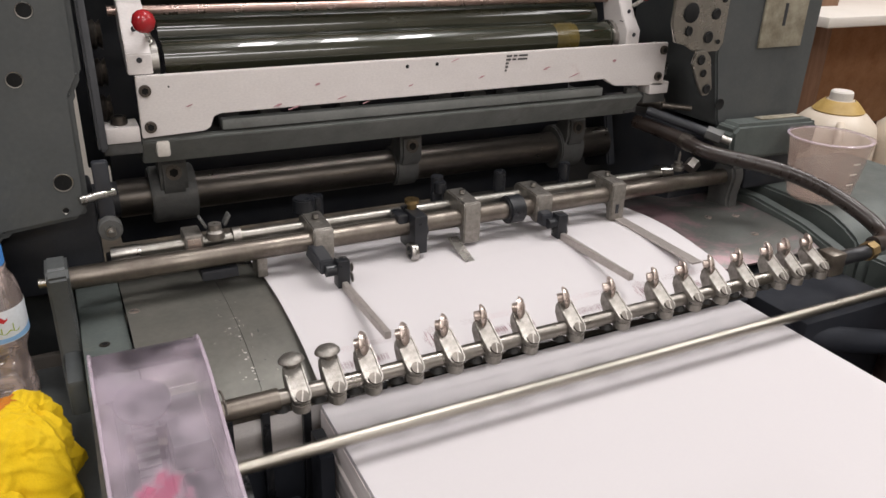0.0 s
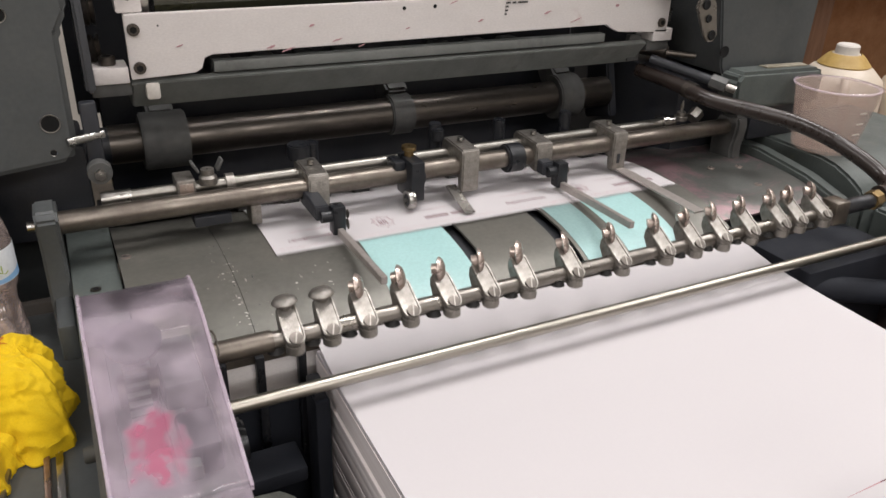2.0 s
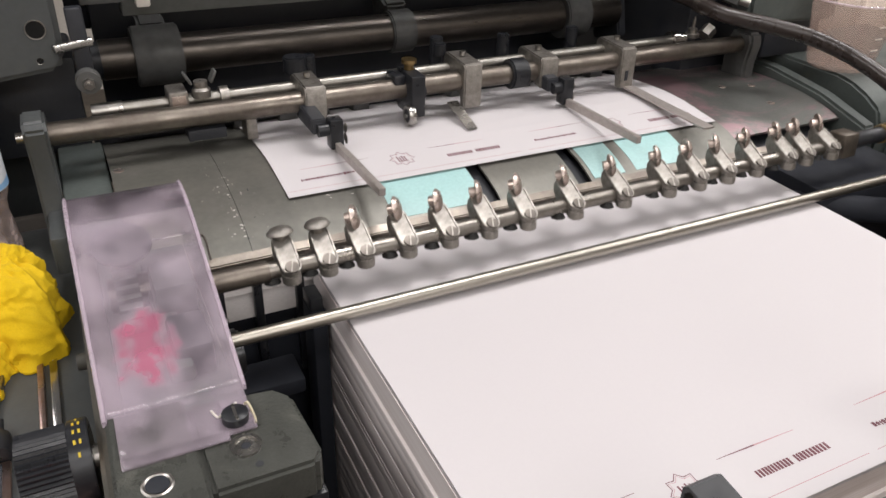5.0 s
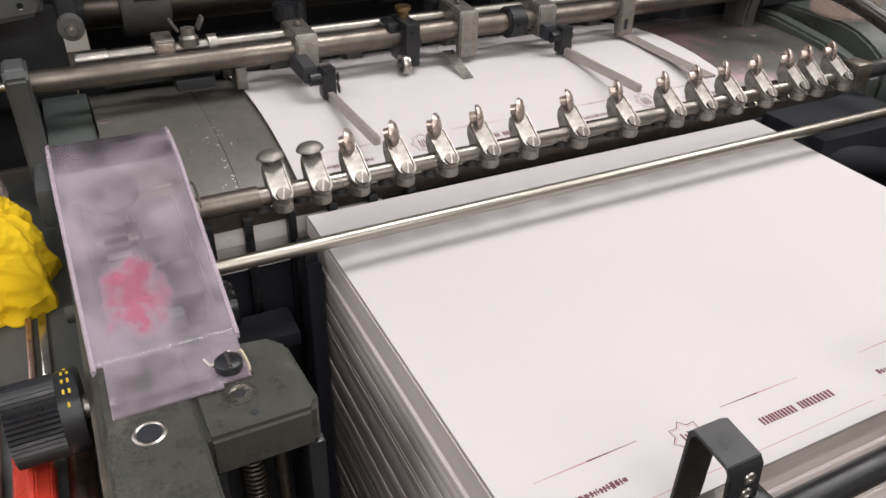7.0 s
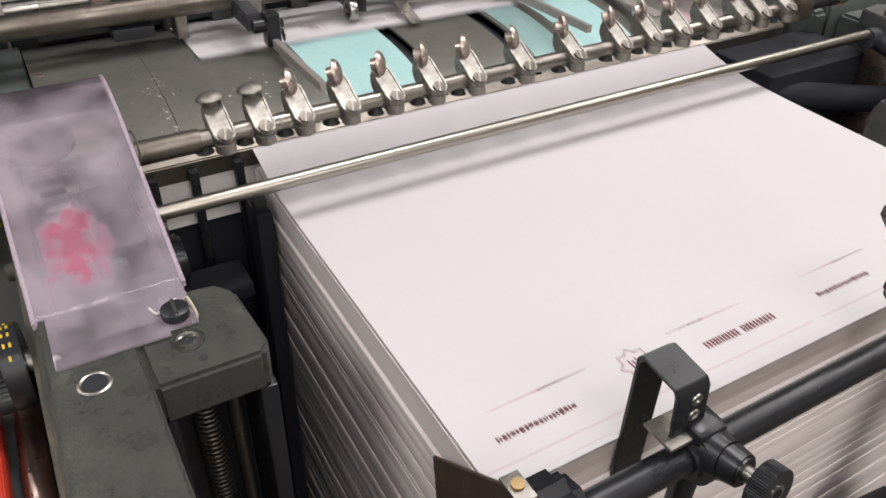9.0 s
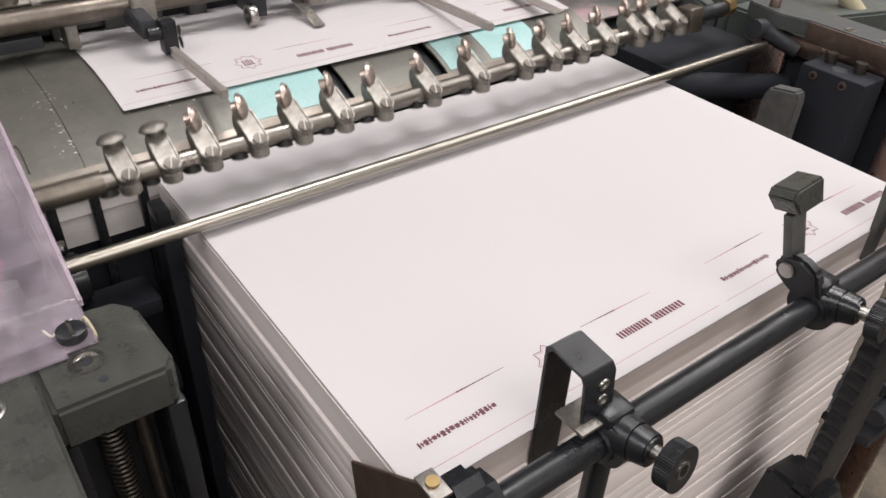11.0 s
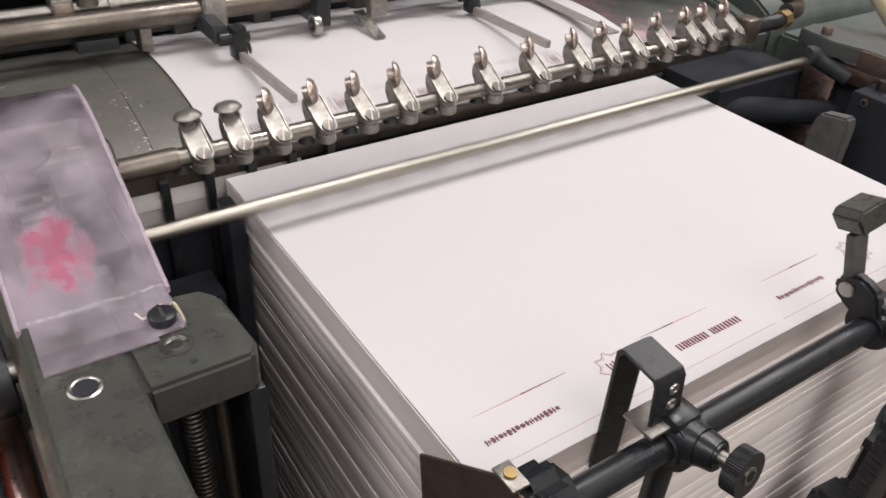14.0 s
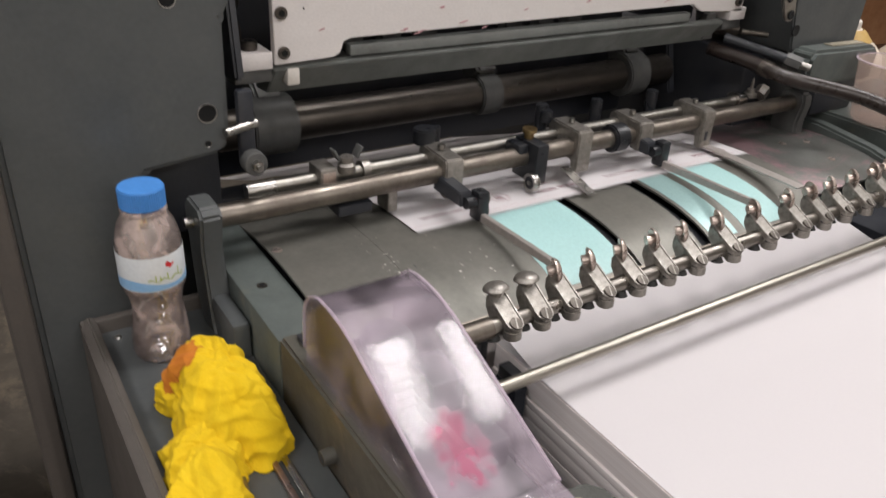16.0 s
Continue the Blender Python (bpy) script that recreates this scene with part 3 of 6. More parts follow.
        for y, z in ((0.5090, 0.2165), (0.5215, 0.239)):
            part("bolt", lathe([(0.0023, 0), (0.0018, -0.0006), (0.0001, -0.0004)], ((x0 + x1) / 2, y - 0.0035, z + 0.001), "y", 12), DARK, br)
        part("end_ring", cyl((x1 if w < 0 else x0 - 0.007, 0.536, 0.211), (x1 + 0.007 if w < 0 else x0, 0.536, 0.211), 0.0188, seg=40, bevel=0.001), STEEL, t)
    for x, z in ((-0.0680, 0.2480), (0.4250, 0.2620)):
        kb = part("ball_knob", lathe([(0.0001, -0.0092), (0.004, -0.0083), (0.0075, -0.0055), (0.0092, 0), (0.0075, 0.0055), (0.004, 0.0083), (0.0001, 0.0092)], (x, 0.4990, z), "z", 28), RED, t, "glossy red ball knob")
        part("stem", cyl((x + 0.001, 0.500, z - 0.007), (x + 0.006, 0.525, z - 0.018), 0.0024, seg=12), STEEL, kb)
    for s, x in ((1, -0.094), (-1, 0.462)):
        bl = part("foot_block", box(x - 0.013, x + 0.013, 0.500, 0.528, 0.153, 0.166, 0.001), ALU, t)
        screw(bl, (x - 0.001 * s, 0.512, 0.166), 0.0065, 0.007, (0, 0, 1), "bolt")
        part("rail_end", box(x - 0.016, x + 0.014, 0.505, 0.530, 0.142, 0.1525, 0.001), IRON, bl)
    part("cream_stop", box(-0.0700, -0.0590, 0.500, 0.512, 0.138, 0.1520, 0.002), WHITE_SHELF, t, "off-white nylon stop")
    part("left_link", prism([(0.49, 0.15), (0.50, 0.215), (0.52, 0.275), (0.545, 0.275), (0.54, 0.2), (0.52, 0.145)], "x", -0.114, -0.107, 0.002), DARK, t)
    for z in (0.175, 0.205, 0.235):
        part("spacer", lathe([(0.001, -0.006), (0.010, -0.006), (0.012, -0.002), (0.009, 0.0), (0.012, 0.003), (0.001, 0.004)], (-0.101, 0.530, z), "x", 20), DARK_STEEL, t)
    part("spring", lathe([(0.0045 + 0.0012 * (i % 2), 0.0014 * i) for i in range(11)], (0.4720, 0.510, 0.172), "z", 16), STEEL, t, "small coil spring")
    # dark panels added to stand for the unlit depth behind and above the rollers
    part("rear_dark_fill", box(-0.12, 0.47, 0.68, 0.69, 0.08, 0.62, 0.001), DARK, t)
    part("upper_dark_fill", box(-0.12, 0.47, 0.60, 0.69, 0.285, 0.62, 0.004), DARK, t)


def transfer_shaft():
    """The gripper shaft, which rocks in each cycle, and the still bar behind it."""
    c = (0.598, 0.072)
    t = thing("gripper_shaft", (0.19, *c), "dark burnished steel shaft held by iron clamp rings", "shaft")
    part("shaft", cyl((-0.10, *c), (0.47, *c), 0.0182, seg=48), DARK_STEEL, t)
    for x0, x1, r in ((-0.072, -0.030, 0.0275), (0.180, 0.206, 0.0218), (0.392, 0.424, 0.0265)):
        w = (x1 - x0) * 0.5
        xm = (x0 + x1) / 2
        ring = part("clamp_ring", cyl((x0, *c), (x1, *c), r, seg=48, bevel=0.0015), IRON, t)
        lug = [(c[0] - 0.026, c[1] + 0.006), (c[0] - 0.031, c[1] + 0.020), (c[0] - 0.029, c[1] + 0.041), (c[0] - 0.022, c[1] + 0.047), (c[0] - 0.010, c[1] + 0.044), (c[0] + 0.004, c[1] + 0.022)]
        part("lug", prism(lug, "x", xm - min(w, 0.0125), xm + min(w, 0.0125), 0.003), IRON, ring)
        screw(ring, (xm, c[0] - 0.0300, c[1] + 0.0300), 0.0074, 0.0018, (0, -1, 0.12), "clamp_bolt")
    part("end_cap", cyl((0.424, *c), (0.444, *c), 0.018, 0.011, seg=36), IRON, t)
    part("end_nut", cyl((0.444, *c), (0.456, *c), 0.009, seg=6), DARK_STEEL, t)
    part("left_hub", cyl((-0.125, *c), (-0.100, *c), 0.017, seg=28), DARK, t)
    g = thing("gripper_bar", (0.19, 0.67, 0.0), "dark iron bar with a row of gripper teeth", "machine part")
    part("arm", prism([(0.58, 0.045), (0.60, 0.115), (0.625, 0.135), (0.64, 0.12), (0.63, 0.03)], "x", 0.470, 0.482, 0.002), DARK, g)
    for x in (0.01, 0.055, 0.10, 0.145, 0.262, 0.31, 0.355):
        part("gripper_tooth", prism([(0.650, 0.116), (0.658, 0.132), (0.674, 0.132), (0.674, 0.116)], "x", x, x + 0.022, 0.001), IRON, g)
    part("back_bar", box(-0.10, 0.47, 0.660, 0.679, 0.0, 0.118, 0.002), DARK, g)
    return t


def lay_mechanism():
    """Dark knobs and tabs in the gap behind the guide bar."""
    t = thing("front_lay_rail", (0.19, 0.55, 0.0), "dark steel rail with front lay stops and knobs", "machine part")
    part("rail", box(-0.12, 0.49, 0.535, 0.560, -0.02, 0.036, 0.002), DARK, t)
    part("strip", box(-0.10, 0.06, 0.520, 0.526, 0.026, 0.050, 0.001), IRON, t)
    rng = random.Random(5)
    for x in (-0.028, 0.004, 0.046, 0.078, 0.118, 0.168, 0.222, 0.300, 0.345, 0.392, 0.43):
        st = part("lay_stop", box(x - 0.008, x + 0.008, 0.512, 0.530, 0.022, 0.044 + rng.uniform(0, 0.006), 0.001), IRON, t)
        part("thumb_nut", cyl((x + 0.012, 0.508, 0.045), (x + 0.012, 0.520, 0.045), 0.008, seg=16, bevel=0.001), DARK, st)
    for x, h in ((0.062, 0.02), (0.186, 0.024), (0.258, 0.02), (0.338, 0.02)):
        part("knob", cyl((x, 0.492, 0.066), (x, 0.492, 0.070 + h), 0.0062, seg=20, bevel=0.001), BLACK, t)


def side_stud():
    t = thing("roller_stud", (-0.1157, 0.455, 0.1), "small steel roller on a stud by the side frame", "machine part")
    part("roller", lathe([(0.002, -0.006), (0.0085, -0.006), (0.009, -0.004), (0.009, 0.004), (0.008, 0.006), (0.002, 0.006)], (-0.1157, 0.458, 0.0985), "y", 26), IRON, t)
    part("nut", cyl((-0.1157, 0.447, 0.0985), (-0.1157, 0.452, 0.0985), 0.0042, seg=6), STEEL, t)
    part("stud", cyl((-0.1157, 0.443, 0.0985), (-0.1157, 0.475, 0.0985), 0.0022, seg=12), STEEL, t)
    part("pin", cyl((-0.134, 0.462, 0.1225), (-0.108, 0.470, 0.1240), 0.0034, seg=14), STEEL, t, "bright steel pin")
    part("lever", box(-0.122, -0.110, 0.466, 0.474, 0.092, 0.150, 0.002), DARK, t)


# height of the feed board along its run
PROFILE = [(0.262, -0.012), (0.300, 0.004), (0.314, 0.0125), (0.326, 0.0185), (0.340, 0.0235), (0.360, 0.0282), (0.385, 0.0312), (0.415, 0.0325), (0.445, 0.0318), (0.480, 0.0285), (0.520, 0.0215), (0.580, 0.006), (0.70, -0.03)]


def board_z(y):
    for (y0, z0), (y1, z1) in zip(PROFILE, PROFILE[1:]):
        if y <= y1:
            return z0 + (z1 - z0) * (y - y0) / (y1 - y0)
    return PROFILE[-1][1]


def curved(x0, x1, y0, y1, lift=0.0, thick=0.002, n=18, drop=None):
    """A plate that follows the board's curve."""
    ys = [y0 + (y1 - y0) * i / n for i in range(n + 1)]
    top = [(y, board_z(y) + lift) for y in ys]
    low = [(y, board_z(y) + lift - thick) for y in reversed(ys)]
    return prism(top + low, "x", x0, x1)


def feed_board():
    t = thing("feed_board", (0.2, 0.4, -0.1), "worn curved zinc feed board with teal strips and black grooves", "feed board")
    part("side_plate", curved(-0.1145, -0.0381, 0.314, 0.53), BOARD, t, smooth=60)
    part("deck_plate", curved(-0.0377, 0.1475, 0.314, 0.53), BOARD, t, smooth=60)
    part("middle_plate", curved(0.1605, 0.2350, 0.314, 0.53, -0.0008), BOARD, t, smooth=60)
    part("deck_plate", curved(0.2480, 0.4180, 0.314, 0.53), BOARD, t, smooth=60)
    part("side_plate", curved(0.4190, 0.560, 0.330, 0.53, -0.0015), BOARD_PINK, t, "zinc plate stained with pink ink", smooth=60)
    part("teal_strip", curved(0.0700, 0.1470, 0.316, 0.50, 0.0003, 0.0004), TEAL, t, "pale teal smooth strip", smooth=60)
    part("teal_strip", curved(0.2960, 0.3560, 0.316, 0.50, 0.0003, 0.0004), TEAL, t, "pale teal smooth strip", smooth=60)
    part("shiny_strip", curved(0.2520, 0.2840, 0.316, 0.50, 0.0004, 0.001), TEAL_SHINE, t, "shiny metal strip", smooth=60)
    part("groove_bed", curved(0.146, 0.162, 0.312, 0.53, -0.008, 0.003), DARK, t, smooth=60)
    part("groove_bed", curved(0.234, 0.249, 0.312, 0.53, -0.008, 0.003), DARK, t, smooth=60)
    part("front_edge", prism([(0.3075, 0.0095), (0.3145, 0.0130), (0.3145, -0.004), (0.3075, -0.004)], "x", -0.085, 0.53, 0.0008), BAR_STEEL, t, "bare steel front edge")
    part("under_tray", box(-0.112, 0.556, 0.322, 0.53, -0.12, 0.006, 0.002), DARK, t)
    for x, y in ((-0.1085, 0.4395), (-0.1085, 0.345), (0.487, 0.4205), (0.520, 0.412), (0.505, 0.370)):
        z = board_z(y) + (0 if x < 0.4 else -0.0015)
        sc = part("countersunk_screw", lathe([(0.0042, -0.0002), (0.0040, 0.0004), (0.0001, 0.0004)], (x, y, z), "z", 18), COPPERY, t)
        part("slot", box(x - 0.0034, x + 0.0034, y - 0.0004, y + 0.0004, z + 0.0004, z + 0.0006, 0), DARK, sc)
    rng = random.Random(9)
    for i in range(16):
        y = 0.325 + 0.10 * rng.random()
        x = -0.0365 - 0.006 * rng.random() + (0.0 if i % 3 else -0.01 * rng.random())
        part("paint_fleck", lathe([(0.0004 + 0.0008 * rng.random(), 0), (0.0001, 0.0002)], (x, y, board_z(y) + 0.0001), "z", 6), WHITE_SHELF, t)
    for i in range(10):
        x, y = 0.0 + 0.05 * rng.random(), 0.345 + 0.03 * rng.random()
        part("paint_fleck", lathe([(0.0004 + 0.0010 * rng.random(), 0), (0.0001, 0.0002)], (x, y, board_z(y) + 0.0001), "z", 6), WHITE_SHELF, t)
    for i in range(46):
        y = 0.322 + 0.115 * rng.random()
        x = rng.gauss(-0.041, 0.007) + (0.05 if i % 7 == 0 else 0.0)
        n, w, h = 7, 0.0003 + 0.0007 * rng.random(), 0.0006 + 0.0030 * rng.random() ** 2
        out = [(x + w * math.cos(a) * rng.uniform(0.3, 1), y + h * math.sin(a) * rng.uniform(0.4, 1)) for a in (2 * math.pi * k / n for k in range(n))]
        z = board_z(y)
        bm = bmesh.new()
        bm.faces.new([bm.verts.new((px, py, board_z(py) + 0.00025)) for px, py in out])
        part("scuff", bm, DARK if i % 9 == 4 else SCUFF, t, smooth=0)
    wall = part("left_ledge", box(-0.1495, -0.1152, 0.336, 0.52, -0.2, 0.0262, 0.002), GREEN_PAINT, t, "green-grey enamelled ledge")
    screw(wall, (-0.134, 0.405, 0.0262), 0.004, 0.0008, (0, 0, 1))
    part("right_ledge", prism([(0.50, 0.0506), (0.365, 0.0506), (0.345, 0.0475), (0.325, 0.0400), (0.308, 0.0300), (0.302, 0.0150), (0.302, -0.2), (0.50, -0.2)], "x", 0.585, 0.80, 0.003), GREEN_PAINT, t, "green-grey enamelled ledge")
    part("lower_ledge", prism([(0.60, 0.24), (0.60, 0.300), (0.80, 0.300), (0.80, 0.18)], "z", -0.2, 0.014, 0.003), GREEN_PAINT, t)
    part("right_cheek", prism([(0.29, -0.1), (0.30, 0.018), (0.36, 0.034), (0.43, 0.042), (0.50, 0.040), (0.50, -0.1)], "x", 0.562, 0.580, 0.003), GREEN_PAINT, t)


def guide_bar():
    """The bar over the feed board with its clamps, wheel and sheet guides."""
    t = thing("sheet_guide_bar", (0.19, 0.452, 0.03), "tarnished steel guide bar with clamps, wheel and sheet guides", "machine part")
    part("main_bar", cyl((-0.153, 0.452, 0.0635), (0.533, 0.452, 0.0635), 0.0088, seg=32), BAR_STEEL, t)
    part("thin_bar", cyl((-0.105, 0.474, 0.0685), (0.470, 0.474, 0.0685), 0.0055, seg=24), DULL_ROD, t, "dull thin steel rod")
    part("thin_bar_end", cyl((-0.118, 0.474, 0.0685), (-0.095, 0.474, 0.0685), 0.0064, seg=20), STEEL, t)
    lb = part("end_bracket", prism([(0.436, 0.080), (0.430, 0.074), (0.436, 0.045), (0.425, -0.01), (0.40, -0.05), (0.43, -0.06), (0.462, 0.0), (0.468, 0.045), (0.472, 0.070), (0.462, 0.080)], "x", -0.166, -0.150, 0.002), GREY_PAINT, t, "grey enamelled end bracket")
    part("pivot", cyl((-0.172, 0.452, 0.0635), (-0.165, 0.452, 0.0635), 0.004, seg=14), STEEL, lb)
    part("end_bracket", prism([(0.438, 0.078), (0.434, 0.068), (0.438, 0.040), (0.43, 0.0), (0.47, 0.0), (0.472, 0.06), (0.464, 0.078)], "x", 0.531, 0.548, 0.003), IRON, t, "iron end bracket")

    def clamp(x, w, low, material, top=0.0805):
        c = part("clamp", prism([(0.4405, top - 0.002), (0.4385, top - 0.005), (0.4385, low), (0.4460, low), (0.4480, 0.052), (0.484, 0.056), (0.484, top - 0.004), (0.478, top)], "x", x - w / 2, x + w / 2, 0.0012), material, t, "worn nickel clamp block")
        part("clamp_screw", cyl((x, 0.462, top), (x, 0.462, top + 0.004), 0.003, seg=12), STEEL, c)
        return c
    clamp(0.0515, 0.0180, 0.0440, NICKEL)
    clamp(0.1985, 0.0180, 0.0410, NICKEL, 0.0835)
    clamp(0.2800, 0.0190, 0.0500, NICKEL)
    c4 = clamp(0.3730, 0.0175, 0.0380, NICKEL)
    part("slot", box(0.3700, 0.3735, 0.4379, 0.4384, 0.046, 0.056, 0), DARK, c4)
    part("black_collar", cyl((0.2420, 0.452, 0.0635), (0.2600, 0.452, 0.0635), 0.0140, seg=32, bevel=0.0015), BLACK, t, "black locking collar")
    for x, h in ((0.0480, 0.012), (0.1860, 0.010)):
        kn = part("thumb_knob", cyl((x, 0.485, 0.078), (x, 0.485, 0.080 + h), 0.0100 if x < 0.1 else 0.006, seg=28, bevel=0.0012), BLACK, t)
    # wheel carrier with a brass knob
    wc = part("wheel_carrier", box(0.1350, 0.1480, 0.4320, 0.4660, 0.0420, 0.0790, 0.0012), BLACK, t, "black wheel carrier")
    part("brass_knob", lathe([(0.001, 0.0), (0.0045, 0.0), (0.0045, 0.005), (0.0068, 0.006), (0.0068, 0.0095), (0.001, 0.0095)], (0.1420, 0.455, 0.0785), "z", 20), BRASS, wc)
    part("wing", box(0.1240, 0.1350, 0.4450, 0.4660, 0.0600, 0.0770, 0.002), BLACK, wc)
    part("hub_disc", cyl((0.1480, 0.4470, 0.0600), (0.1530, 0.4470, 0.0600), 0.0075, seg=24, bevel=0.0008), BLACK, wc)
    wh = part("wheel_tyre", lathe([(0.0060, -0.0032), (0.0086, -0.0032), (0.0090, -0.002), (0.0090, 0.002), (0.0086, 0.0032), (0.0060, 0.0032)], (0.1345, 0.4350, 0.0440), "x", 28), STEEL, t, "steel ring on a black wheel")
    part("hub", cyl((0.1318, 0.4350, 0.0440), (0.1372, 0.4350, 0.0440), 0.0062, seg=20), BLACK, wh)
    part("axle", cyl((0.1300, 0.4350, 0.0440), (0.1420, 0.4350, 0.0440), 0.0018, seg=10), STEEL, wh)
    part("leaf_spring", prism([(0.445, 0.046), (0.405, 0.0352), (0.404, 0.0360), (0.445, 0.0475)], "x", 0.176, 0.186), STEEL, t, "thin steel leaf spring")
    # sheet guides: a holder and a long thin finger each
    for x, y, z, yend in ((0.0560, 0.405, 0.0400, 0.306), (0.2900, 0.423, 0.0400, 0.313)):
        h = part("guide_holder", box(x - 0.0055, x + 0.0055, y - 0.004, y + 0.008, z - 0.002, z + 0.0230, 0.001), BLACK, t, "black guide holder")
        part("holder_arm", prism([(y + 0.004, z + 0.010), (y + 0.006, z + 0.022), (0.447, 0.064), (0.452, 0.050)], "x", x - 0.018, x - 0.0055, 0.001), DARK, h)
        part("thumb_screw", cyl((x - 0.0145, y + 0.002, z + 0.014), (x - 0.0055, y + 0.002, z + 0.014), 0.0052, seg=18), BLACK, h)
        for s in (-1, 1):
            part("wing_nut", oblong_at((x + 0.0095, y + 0.004, z + 0.008 + 0.0045 * s), s), NICKEL, h)
        part("guide_finger", prism([(y - 0.002, 0.0440), (yend, 0.0462), (yend, 0.0400), (y - 0.002, 0.0370)], "x", x - 0.0022, x + 0.0028, 0.0004), GUIDE, t, "thin polished guide finger")
    ys = [0.445 - 0.123 * i / 10 for i in range(11)]
    part("guide_blade", prism([(y, 0.0385 + 0.010 * (y - 0.32)) for y in ys] + [(y, 0.0368 + 0.010 * (y - 0.32)) for y in reversed(ys)], "x", 0.3705, 0.3825), GUIDE, t, "broad thin steel guide blade")
    # wing-nut clamp
    cl = part("wing_clamp", box(-0.0610, -0.0460, 0.462, 0.486, 0.0600, 0.0800, 0.0015), NICKEL, t)
    part("face_plate", box(-0.0590, -0.0480, 0.4612, 0.4620, 0.0660, 0.0770, 0.0003), COPPERY, cl)
    part("boss", lathe([(0.001, 0), (0.0075, 0), (0.0075, 0.006), (0.0055, 0.008), (0.0055, 0.013), (0.001, 0.013)], (-0.0345, 0.470, 0.0720), "z", 22), NICKEL, t)
    for s in (-1, 1):
        part("wing_nut", box(-0.0012, 0.0012, -0.005, 0.005, 0, 0.0105, 0.0009, m=Matrix.Translation((-0.0345 + 0.0075 * s, 0.470, 0.0835)) @ Matrix.Rotation(radians(28 * s), 4, "Y")), IRON, t)
    part("split_ring", lathe([(0.0058, -0.0035), (0.0085, -0.0035), (0.0085, 0.0035), (0.0058, 0.0035)], (-0.0165, 0.474, 0.0685), "x", 22), NICKEL, t)
    part("hanger", box(-0.052, -0.022, 0.448, 0.470, 0.0430, 0.0520, 0.001), DARK, t)
    part("hanger_foot", box(-0.005, 0.004, 0.452, 0.472, 0.0360, 0.0580, 0.001), NICKEL, t)
    # coupling at the far end
    sp = part("coupling", lathe([(0.0058, -0.012), (0.010, -0.012), (0.010, -0.004), (0.0075, -0.003), (0.0075, 0.006), (0.0058, 0.006)], (0.4650, 0.474, 0.0685), "x", 22), CHROME, t)
    part("pin_screw", lathe([(0.0075, 0), (0.0075, 0.004), (0.005, 0.005), (0.005, 0.009), (0.0018, 0.010), (0.0016, 0.018), (0.0004, 0.022)], (0.4830, 0.474, 0.0700), "z", 18), NICKEL, sp)
    part("hex_nut", cyl((0.500, 0.474, 0.0690), (0.510, 0.476, 0.0760), 0.008, seg=6), NICKEL, t)


def oblong_at(at, s):
    bm = bmesh.new()
    made = bmesh.ops.create_uvsphere(bm, u_segments=10, v_segments=6, radius=1)["verts"]
    for v in made:
        v.co = Vector((v.co.x * 0.0012, v.co.y * 0.0034, v.co.z * 0.0050))
    bmesh.ops.transform(bm, matrix=Matrix.Translation(at) @ Matrix.Rotation(radians(25 * s), 4, "X"), verts=made)
    return bm


# ---- the suction bar, which rises and falls ----
NOZZLE_X = (-0.0278, -0.0037, 0.0212, 0.0516, 0.0822, 0.1130, 0.1439, 0.1844, 0.2281, 0.2713, 0.3017, 0.3311, 0.3628, 0.3985, 0.4191, 0.4491)
SIZE = 0.885


